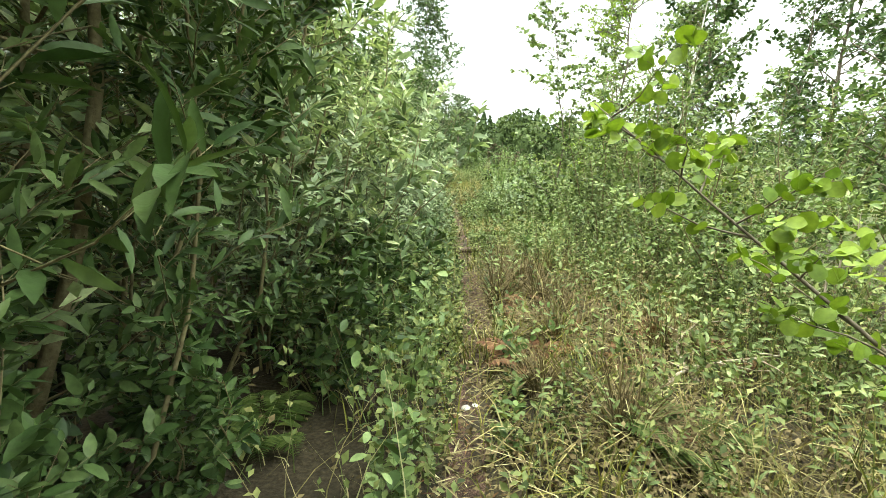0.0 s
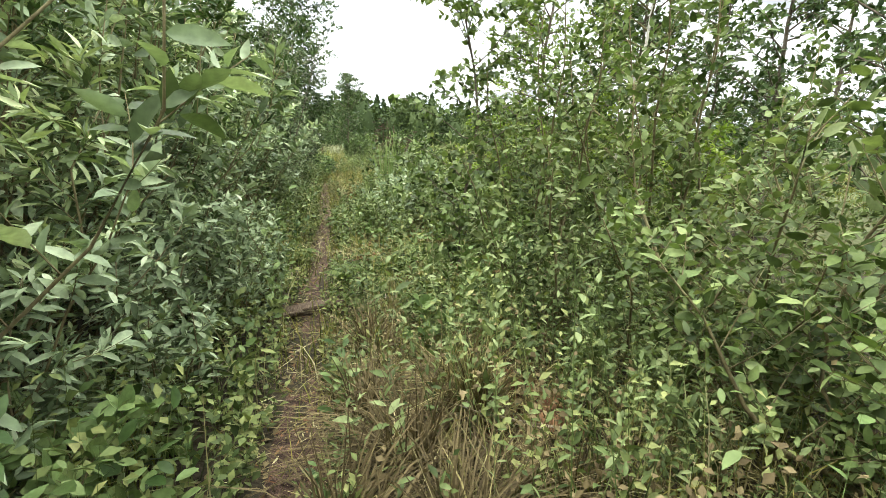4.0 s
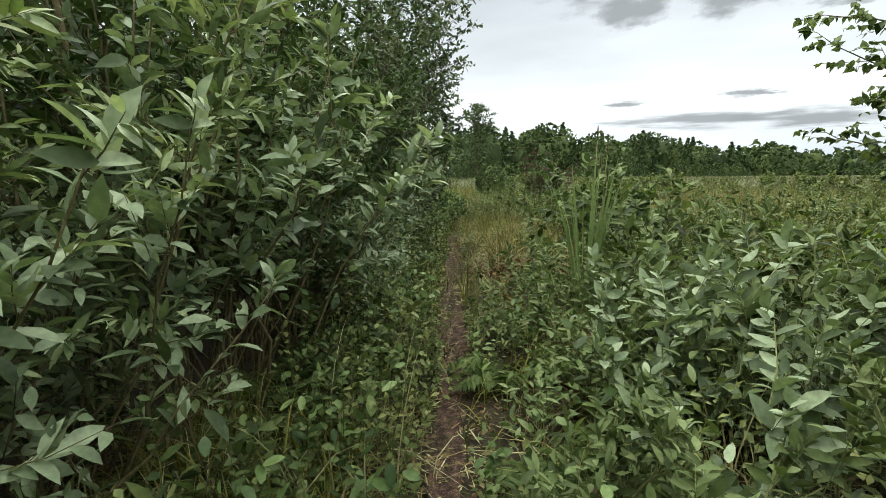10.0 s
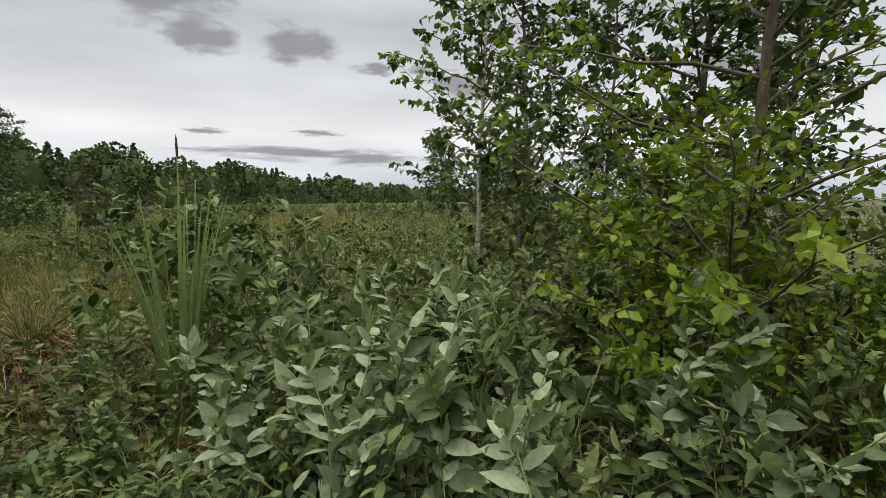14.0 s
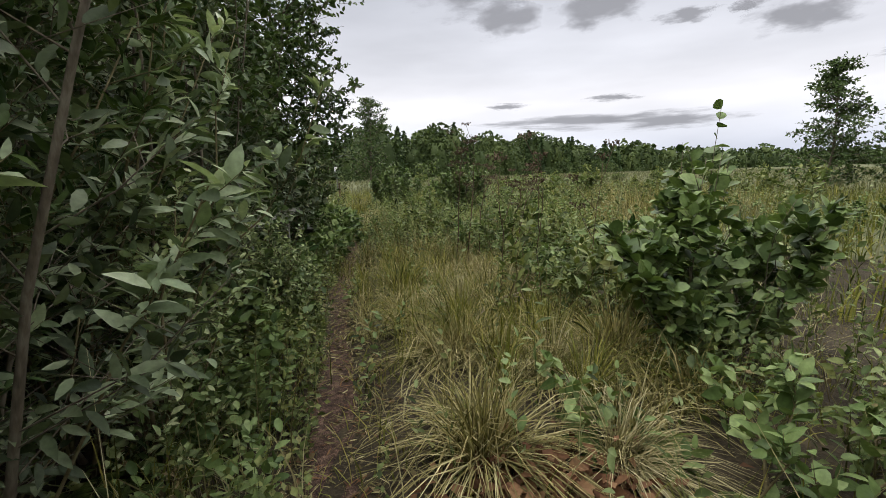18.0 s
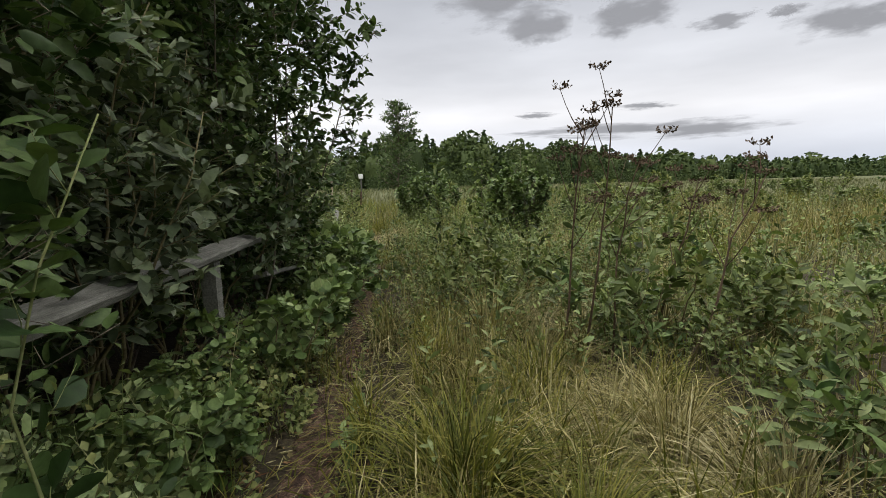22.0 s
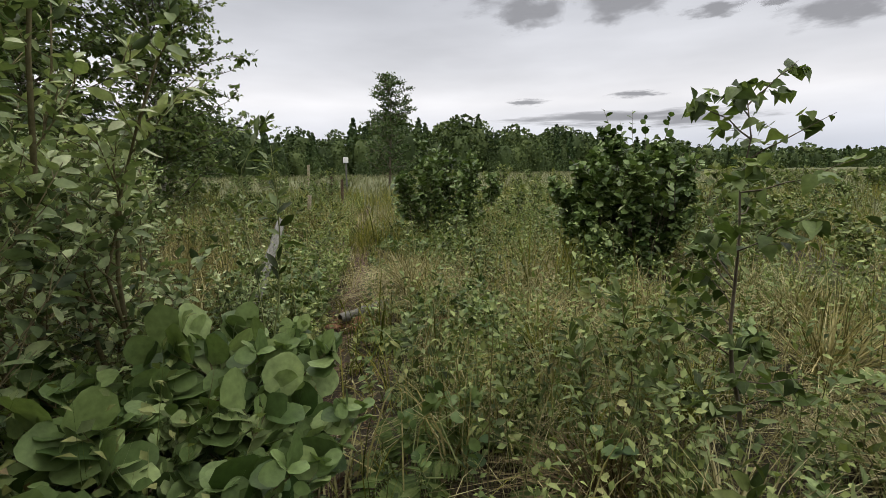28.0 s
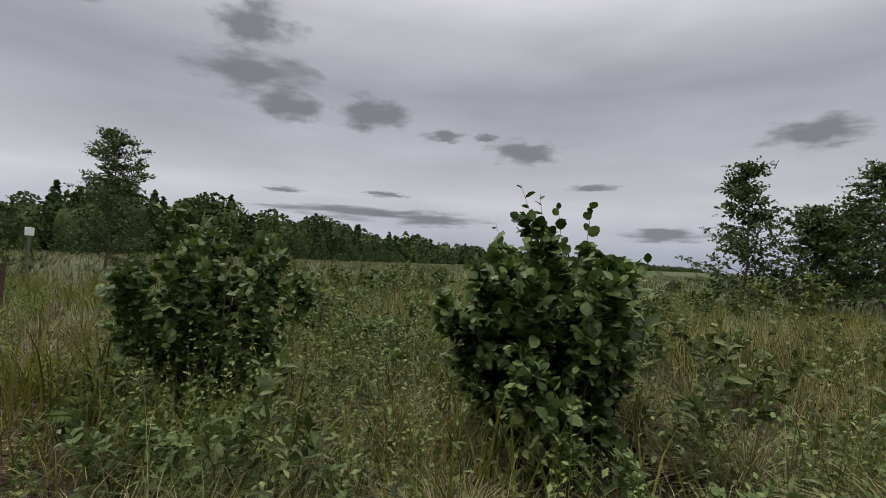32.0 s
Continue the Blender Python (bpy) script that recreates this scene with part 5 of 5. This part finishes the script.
def placed(data, m):
    r = np.array(m)
    return data[0] @ r[:3, :3].T + r[:3, 3], data[1]


def aim(a, b, roll=0):
    """A pose that lays +y of a part from a to b."""
    a, b = Vector(a), Vector(b)
    return Matrix.Translation(a) @ (b - a).to_track_quat("Y", "Z").to_matrix().to_4x4() @ pose(0, 0, 0, 0, roll, 0)


def rails():
    rail = thing("wooden_railing", (-1.25, 19.87, 0), "old grey weathered wooden handrail on posts, overgrown", "railing")
    a, b = (0.13, -2.6, 1.05), (0.02, 0.95, 1.01)
    part("handrail", placed(plank((Vector(b) - Vector(a)).length, 0.17, 0.05, 1), aim(a, b, 12)), OLDWOOD, rail, smooth=False)
    for (x, y, h, s) in ((0.03, 0.0, 0.99, 2), (0.12, -2.45, 1.02, 3)):
        part("post", placed(plank(h + 0.1, 0.11, 0.1, s), aim((x, y, -0.13), (x, y, h - 0.03))), OLDWOOD, rail, smooth=False)
    fallen = thing("fallen_plank", (-1.15, 21.3, 0.0), "grey weathered plank slanting down among alder leaves", "plank")
    part("board", placed(plank(1.7, 0.15, 0.04, 5), aim((-0.05, -0.45, 0.66), (-0.05, 1.2, 0.46), -10)), OLDWOOD, fallen, smooth=False)
    part("post", placed(plank(0.62, 0.1, 0.09, 6), aim((-0.06, 1.05, -0.1), (-0.06, 1.05, 0.46))), OLDWOOD, fallen, smooth=False)
    leaning = thing("leaning_plank", (-1.5, 26.2, 0.0), "mossy grey rail leaning out of the undergrowth", "plank")
    part("board", placed(plank(2.05, 0.085, 0.05, 7), aim((0.3, -0.75, 0.28), (0.15, 1.2, 0.86), 35)), OLDWOOD, leaning, smooth=False)
    for i, (x, y, h) in enumerate([(-1.55, 36.4, 1.15), (-2.3, 40.0, 1.2)]):
        stake = thing("wooden_stake", (x, y, 0), "thin dark wooden stake in the meadow", "stake", "stakes by the footpath")
        part("post", placed(plank(h + 0.1, 0.08, 0.08, 20 + i), aim((0, 0, -0.1), (0.03, 0, h))), DRYSTALK, stake, smooth=False)
    stake = thing("marker_post", (-2.6, 50.0, 0), "pale wooden post with a white marker board", "marker post")
    part("post", placed(plank(2.2, 0.09, 0.09, 30), aim((0, 0, -0.1), (0.0, 0, 2.1))), OLDWOOD, stake, smooth=False)
    part("board", placed(plank(0.32, 0.3, 0.03, 31), aim((0, -0.07, 1.85), (0, -0.07, 2.17))), WHITEPAINT, stake, "white painted board", smooth=False)
    for i, (x, y, h) in enumerate([(-4.0, 45.0, 1.7), (-2.35, 35.0, 0.75)]):
        stake = thing("wooden_post", (x, y, 0), "pale weathered wooden post in the meadow", "post", "posts in the meadow")
        part("post", placed(plank(h + 0.1, 0.11, 0.1, 40 + i), aim((0, 0, -0.1), (0.06, 0, h))), DEADWOOD, stake, smooth=False)
    log = thing("log", (0.12, 6.95, 0.0), "short rotten split log lying across the footpath", "log")
    part("trunk", placed(plank(0.6, 0.085, 0.07, 50, -0.02), aim((-0.32, 0.02, 0.03), (0.24, 0.17, 0.06), 20)), ROTTEN, log, smooth=False)
    part("splinter", placed(plank(0.42, 0.05, 0.03, 51, -0.01), aim((-0.12, 0.1, 0.05), (0.28, 0.24, 0.11), -25)), ROTTEN, log, smooth=False)
    part("splinter", placed(plank(0.3, 0.035, 0.025, 52), aim((-0.36, -0.06, 0.03), (-0.1, 0.0, 0.07), 10)), ROTTEN, log, smooth=False)
    s = np.linspace(0, 1, 8)
    log = thing("log", (-0.45, 26.15, 0.0), "short grey log lying beside the footpath", "log")
    line = np.stack([-0.12 + 0.45 * s, -0.05 + 0.3 * s, 0.06 + 0.05 * s], 1)[None]
    part("trunk", tubes(line, np.full((1, 8), 0.045) * (1 + 0.15 * np.sin(s * 17)), 9), OLDWOOD, log)


rails()


# ---- tussocks, ferns, reeds, dry stalks ----
def small_plants():
    rng = np.random.default_rng(15)

    def tussock(seed, material, blades_n, h, reach, w=0.0035, label="", name="grass_tussock"):
        r = np.random.default_rng(seed)
        ob = thing(name, (0, 0, 0), label, "grass tussock", "grass tussocks")
        a = r.uniform(0, 2 * np.pi, blades_n)
        rad = 0.1 * np.sqrt(r.uniform(0, 1, blades_n))
        base = np.stack([rad * np.cos(a), rad * np.sin(a), np.full(blades_n, -0.03)], 1)
        sway = r.normal(0, 0.12, 2)
        out = np.stack([np.cos(a), np.sin(a)], 1) * (reach * r.uniform(0.05, 1.0, blades_n))[:, None] + sway * 1.6 + r.normal(0, 0.2, (blades_n, 2))
        tall, wide = h * r.uniform(0.6, 1.15, blades_n), w * r.uniform(0.7, 1.3, blades_n)
        for q in range(3):
            part("tuft", blades(r, base[q::3], tall[q::3], out[q::3], wide[q::3], 0.62, 3), material, ob)
        return ob
    dry = [tussock(300 + i, (TAN, STRAW)[i], 330, 0.72, 0.8, 0.0048, label="tussock of dry straw-coloured grass beside the footpath") for i in range(2)]
    green = [tussock(310 + i, (GRASS, GRASS)[i], 260, 0.66, 0.7, 0.0048, label="tussock of long green grass beside the footpath") for i in range(2)]
    withered = tussock(320, BROWN, 300, 0.55, 0.6, 0.005, label="hummock of withered brown sedge beside the footpath")
    repeat(withered, [(0.45, 4.5), (0.7, 4.9), (0.85, 4.4), (0.55, 5.3), (1.0, 5.2), (0.95, 3.9), (0.75, 3.4), (1.3, 4.6), (0.55, 2.7), (0.9, 2.2), (1.5, 3.2), (0.6, 6.1), (0.85, 10.8), (1.9, 9.0), (0.55, 21.4), (0.75, 23.4)], rng, (0.75, 1.15))
    d, g = [], []
    for y in np.arange(14.9, 20.8, 0.46):
        for _ in range(2):
            x = path_x(y) + rng.uniform(0.7, 2.1)
            (d if rng.random() < 0.68 else g).append((x, y + rng.uniform(-0.15, 0.15)))
    d += [(-0.95, 8.2)] + [(path_x(y) + s_ * rng.uniform(0.5, 4.5), y) for y in np.arange(19.8, 34, 0.45) for s_ in (1, 1, -1) if (s_ > 0 or y > 25) and rng.random() < 0.75]
    d += [(0.17, 26.5), (0.35, 26.9), (0.05, 26.9), (0.8, 6.6), (-0.8, 8.7), (1.1, 5.2), (1.6, 25.5), (1.1, 25.3)]
    g += [(0.45, 18.5), (0.39, 20.4), (0.5, 20.7), (0.35, 18.2), (0.9, 24.6), (1.5, 24.0), (0.6, 22.6), (1.2, 22.4)]
    for i in range(2):
        repeat(dry[i], d[i::2], rng, (0.7, 1.1))
        repeat(green[i], g[i::2], rng, (0.7, 1.15))

    def frond(seed, length):
        r = np.random.default_rng(seed)
        s = np.linspace(0, 1, 9)
        line = np.stack([np.zeros(9), length * s * 0.8, length * (0.75 * s - 0.62 * s ** 2.2)], 1)[None]
        n = 22
        t = np.repeat(np.linspace(0.18, 0.99, n), 2)[None]
        p, d = along(line, t)
        side = np.tile([1.0, -1.0], n)
        y = np.stack([side, np.full(2 * n, 0.35), np.full(2 * n, -0.1)], 1) + r.normal(0, 0.06, (2 * n, 3))
        size = length * 0.3 * np.sin(np.clip((1.06 - t[0]) * 1.15, 0.05, 1) * np.pi * 0.62)
        return join([tubes(line, taper(line, 0.0035, 0.001), 3), scatter(LANCE_LOW, p[0], y, np.tile([0, -0.2, 1.0], (2 * n, 1)), size, size * 0.85)])

    def fern(seed, material, label, group):
        r = np.random.default_rng(seed)
        ob = thing("fern", (0, 0, 0), label, "fern", group)
        shapes = [tri_mesh("frond", *frond(seed + j, 0.55), material) for j in range(2)]
        for j in range(7):
            f = new("frond", shapes[j % 2])
            f.parent = ob
            f.matrix_basis = pose(0, 0, 0, r.uniform(-18, 14), r.uniform(-12, 12), j * 51 + r.uniform(-18, 18)) @ Matrix.Scale(r.uniform(0.7, 1.1), 4)
        return ob
    ferns, rusty = [], []
    for _ in range(120):
        y = rng.uniform(1.5, 31)
        x = path_x(y) + rng.choice([-1, 1], p=[0.35, 0.65]) * rng.uniform(0.38, 1.5)
        if (13.5 < y < 21 and x > 0) or (y < 6.3 and x > 0.2 and rng.random() < 0.8):
            continue
        (rusty if (11.8 < y < 14.6 and 0.2 < x < 1.2 and rng.random() < 0.7) else ferns).append((x, y))
    ferns += [(-1.3, 8.9), (-1.0, 9.2), (-1.45, 9.5), (-0.85, 9.7), (-1.2, 9.9), (-0.75, 9.1), (-1.6, 9.0), (-1.05, 10.2), (-0.7, 10.0), (1.0, 7.7), (1.3, 8.1), (0.95, 8.4), (1.45, 8.7), (1.1, 9.0), (0.8, 8.9), (1.7, 8.2), (0.75, 7.5), (-0.6, 9.5), (-0.7, 8.5), (-0.95, 8.8), (-0.6, 8.9), (-1.15, 8.5), (-0.8, 8.1), (0.8, 8.0), (1.2, 7.9), (1.5, 8.3), (-0.7, 11.3), (-0.55, 11.7), (0.85, 11.2), (1.1, 14.2), (1.5, 14.3), (1.2, 15.0), (0.2, 24.8), (0.55, 25.2), (-1.0, 25.4), (-1.1, 25.8), (0.9, 25.9), (0.45, 24.0), (0.25, 25.4), (0.6, 24.4), (0.85, 25.0), (1.2, 25.6), (1.0, 24.2), (1.4, 24.8), (0.15, 26.1), (0.5, 26.6), (1.3, 26.2), (1.7, 25.3), (-0.95, 24.8), (-1.1, 25.1), (0.75, 26.2), (1.6, 26.6), (1.35, 13.4), (1.2, 13.0), (1.45, 13.8), (1.6, 13.2)]
    rusty += [(0.95, 7.8), (1.3, 8.3), (1.1, 8.8), (1.6, 8.6), (0.85, 9.3), (1.5, 9.4), (0.75, 8.4), (1.8, 7.9), (-0.75, 8.6), (-0.5, 26.0), (0.6, 25.6), (0.65, 4.1), (0.5, 3.1), (1.2, 3.0), (1.6, 3.4), (0.95, 4.3), (1.45, 4.3), (1.9, 3.1), (1.1, 2.3), (0.8, 3.5), (1.3, 5.2), (0.55, 12.6), (0.7, 13.2), (0.5, 13.6), (-1.7, 26.6)]
    repeat(fern(330, FERN, "green fern with arching fronds beside the footpath", "ferns"), ferns, rng, (0.7, 1.15))
    repeat(fern(340, RUST, "withered rust-brown fern beside the footpath", "withered ferns"), rusty, rng, (0.6, 1.0))

    # low leafy herbs and seedlings
    herb = [shrub("seedling", "low leafy seedling with oval leaves", "seedling", 350 + i, height=h, spread=0.18, stems=3, each=4, length=0.13, leaf=sh, size=s, per=5, material=m, bark=STALK, thick=0.004, rise=0.9, low=0.15, group="seedlings by the footpath")
            for i, (h, sh, s, m) in enumerate([(0.4, OVAL_LOW, 0.06, HERB), (0.5, LANCE, 0.085, HERB), (0.35, ROUND_LOW, 0.055, ALDER), (0.6, OVAL_LOW, 0.06, SALLOW)])]
    spots = [[], [], [], []]
    for _ in range(230):
        y = rng.uniform(0.8, 31)
        s = rng.choice([-1, 1], p=[0.35, 0.65])
        x = path_x(y) + s * (0.34 + abs(rng.normal(0, 0.55)))
        if (13.8 < y < 21 and s > 0 and x < 1.6) or (y < 6 and 0.4 < x < 2.2 and rng.random() < 0.6):
            continue
        if abs(x - walked_x(y)) > 0.4:
            spots[rng.integers(0, 4)].append((x, y))
    for ob, places in zip(herb, spots):
        repeat(ob, places, rng, (0.9, 1.5))

    # bulrush clump
    rush = thing("bulrush", (1.12, 12.2, 0), "clump of tall green bulrush blades with brown heads", "bulrush")
    r = np.random.default_rng(360)
    for i in range(26):
        a = r.uniform(0, 2 * np.pi)
        base = np.array([[0.05 * math.cos(a), 0.05 * math.sin(a), -0.03]])
        part("blade", blades(r, base, r.uniform(1.2, 1.7), np.array([[0.28 * math.cos(a), 0.22 * math.sin(a)]]) * r.uniform(0.2, 1), 0.017, 0.25, 7), REED, rush)
    for i in range(4):
        x, y, h = r.normal(0, 0.04), r.normal(0, 0.04), 1.42 + 0.11 * i
        s = np.linspace(0, 1, 6)
        line = np.stack([x * (1 + 2 * s), y * (1 + 2 * s), h * s], 1)[None]
        stalk = part("stalk", tubes(line, taper(line, 0.005, 0.003), 5), STALK, rush)
        top = line[0, -1]
        head = np.stack([np.full(5, top[0]), np.full(5, top[1]), top[2] + np.array([0, 0.01, 0.05, 0.1, 0.125])], 1)[None]
        part("seed_head", tubes(head, np.array([[0.003, 0.006, 0.007, 0.005, 0.001]]), 7), DRYSTALK, rush, "dark brown seed head")

    # dry branching umbel stalks
    def umbel(place, h, seed, heads=7, lean=(0.1, 0.0), flat=False, thick=0.011):
        r = np.random.default_rng(seed)
        ob = thing("dry_umbel", (*place, ground_z(*place)), "tall dry brown umbel stalk with withered heads", "dry plant", "dry umbel stalks")
        main = limbs(r, 1, h, 0, lean, points=8, wander=0.02)
        part("stalk", tubes(main, taper(main, thick, thick * 0.36), 5), DRYSTALK, ob)
        br, _ = twigs(r, main, heads, h * 0.26, 0.5, 1.1, 0.0, points=5, taper=0.4, wander=0.08)
        for b in list(br) + [main[0, -5:]]:
            tip, d = b[-1], unit(b[-1] - b[-2])
            rays = 11
            a = np.arange(rays) * 2.4
            sp = np.stack([np.cos(a), np.sin(a), np.full(rays, 0.9 if flat else 0.5)], 1) * (0.035 + 0.03 * r.uniform(0, 1, (rays, 1)))
            line = tip[None, None] + sp[:, None] * np.linspace(0, 1, 4)[None, :, None]
            k = rays * 4
            seeds = scatter(OVAL_LOW, np.repeat(line[:, -1], 4, 0) + r.normal(0, 0.007, (k, 3)), r.normal(0, 1, (k, 3)), r.normal(0, 1, (k, 3)), 0.026)
            stem = part("branch", tubes(b[None], taper(b[None], 0.0045, 0.0022), 4), DRYSTALK, ob)
            part("umbel_head", join([tubes(line, taper(line, 0.0014, 0.0008), 3), seeds]), DRYSTALK, stem)
        return ob
    umbel((1.2, 19.9), 1.85, 370, 8, (0.04, 0.0))
    umbel((1.42, 19.82), 1.95, 379, 7, (0.1, -0.05))
    umbel((1.85, 19.4), 1.45, 375, 6, (0.3, 0.0))
    umbel((1.55, 19.75), 1.6, 371, 6, (0.2, 0.05))
    for i, (x, y) in enumerate([(1.1, 17.07), (1.62, 17.1), (2.0, 17.1)]):
        umbel((x, y), 1.56, 376 + i, 3, (0.1, 0.0), True, 0.005)
    umbel((2.1, 20.1), 1.4, 373, 6, (0.3, 0.1))

    # straws, twigs and leaf litter on the path and ground
    n = 6500
    y = rng.uniform(0.3, 31, n)
    x = np.array([path_x(q) for q in y]) + rng.normal(0, 0.15, n)
    z = np.array([ground_z(p, q) for p, q in zip(x, y)]) + 0.018
    a = rng.uniform(0, 2 * np.pi, n)
    d = np.stack([np.cos(a), np.sin(a), rng.normal(0.05, 0.12, n)], 1)
    data = scatter(BLADE, np.stack([x, y, z], 1), d, np.tile([0, 0, 1.0], (n, 1)) + rng.normal(0, 0.3, (n, 3)), rng.uniform(0.03, 0.14, n), rng.uniform(0.004, 0.012, n))
    tagged(new("straw_litter", tri_mesh("straw_litter", *data, STRAW)), "loose straw and broken stems on the footpath", "litter", kind="stuff")
    n = 9000
    y = rng.uniform(0.3, 31, n)
    x = np.array([path_x(q) for q in y]) + rng.normal(0, 0.22, n)
    z = np.array([ground_z(p, q) for p, q in zip(x, y)]) + 0.018
    a = rng.uniform(0, 2 * np.pi, n)
    d = np.stack([np.cos(a), np.sin(a), rng.normal(0.05, 0.2, n)], 1)
    data = scatter(OVAL_LOW, np.stack([x, y, z], 1), d, np.tile([0, 0, 1.0], (n, 1)) + rng.normal(0, 0.4, (n, 3)), rng.uniform(0.02, 0.06, n))
    rusty_bits = slice(0, n // 3)
    tagged(new("needle_litter", tri_mesh("needle_litter", *scatter(BLADE, np.stack([x, y, z + 0.006], 1)[rusty_bits], d[rusty_bits][:, [1, 0, 2]], np.tile([0, 0, 1.0], (n // 3, 1)), rng.uniform(0.03, 0.1, n // 3), rng.uniform(0.006, 0.014, n // 3)), RUST)), "rust-brown scraps of bark and fern on the footpath", "litter", kind="stuff")
    tagged(new("leaf_litter", tri_mesh("leaf_litter", *data, BROWN)), "brown fallen leaves on the footpath", "litter", kind="stuff")

    # heap of withered bracken and dead brushwood
    def heap(name, label, centre, spread_, n, material, size):
        p = np.column_stack([rng.normal(centre[0], spread_, n), rng.normal(centre[1], spread_ * 0.8, n), np.zeros(n)])
        p[:, 2] = [ground_z(x, y) + 0.02 for x, y in p[:, :2]]
        p[:, 2] += np.abs(rng.normal(0, 0.07, n))
        d = unit(rng.normal(0, 1, (n, 3)) * (1, 1, 0.45))
        tagged(new(name, tri_mesh(name, *scatter(OVAL_LOW, p, d, unit(rng.normal(0, 0.5, (n, 3)) + (0, 0, 1)), rng.uniform(0.5, 1.2, n) * size), material)), label, "litter", kind="stuff")
    heap("withered_bracken", "heap of withered red-brown bracken beside the footpath", (0.72, 14.55), 0.24, 1500, RUST, 0.085)
    heap("withered_brush", "brown withered leaves under the bushes", (1.3, 3.9), 0.75, 7000, BROWN, 0.04)
    heap("withered_litter", "brown dead leaves and stems over bare soil", (1.0, 1.9), 0.6, 4500, BROWN, 0.04)
    def dead_branch(place, turn, size, seed):
        r = np.random.default_rng(seed)
        ob = thing("dead_branch", (*place, ground_z(*place) + 0.03, 0, 0, turn), "bare pale dead branch lying on the ground", "branch", "dead branches")
        s = np.linspace(0, 1, 7)
        main = np.stack([size * s, 0.12 * size * np.sin(s * 4), 0.05 + 0.22 * size * s], 1)[None] + np.cumsum(r.normal(0, 0.012, (1, 7, 3)), 1)
        part("stick", tubes(main, taper(main, 0.014, 0.005), 5), DEADWOOD, ob)
        side, _ = twigs(r, main, 6, size * 0.5, 0.2, 0.35, 0.1, points=4, taper=0.4)
        for t in side:
            part("twig", tubes(t[None], taper(t[None], 0.007, 0.002), 4), DEADWOOD, ob)
    for x, y, k in [(0.07, 2.6, 0.03), (0.13, 2.63, 0.025)]:
        bm = bmesh.new()
        bmesh.ops.create_icosphere(bm, subdivisions=2, radius=k)
        for v in bm.verts:
            v.co *= 1 + 0.25 * noise.noise(v.co * 40 + Vector((x * 50, 0, 0)))
            v.co.z *= 0.6
        me = bpy.data.meshes.new("pebble")
        bm.to_mesh(me)
        bm.free()
        me.materials.append(STONE)
        ob = tagged(new("pebble", me), "small pale stone lying on the footpath", "stone", "stones on the path")
        ob.location = (x, y, ground_z(x, y) + 0.02)
    dead_branch((1.15, 2.45), 20, 0.9, 1)
    dead_branch((1.5, 2.7), 65, 0.8, 2)
    dead_branch((0.75, 5.2), -20, 0.7, 3)
    dead_branch((0.95, 17.0), 35, 0.9, 4)
    dead_branch((0.5, 6.9), 10, 0.6, 5)


small_plants()
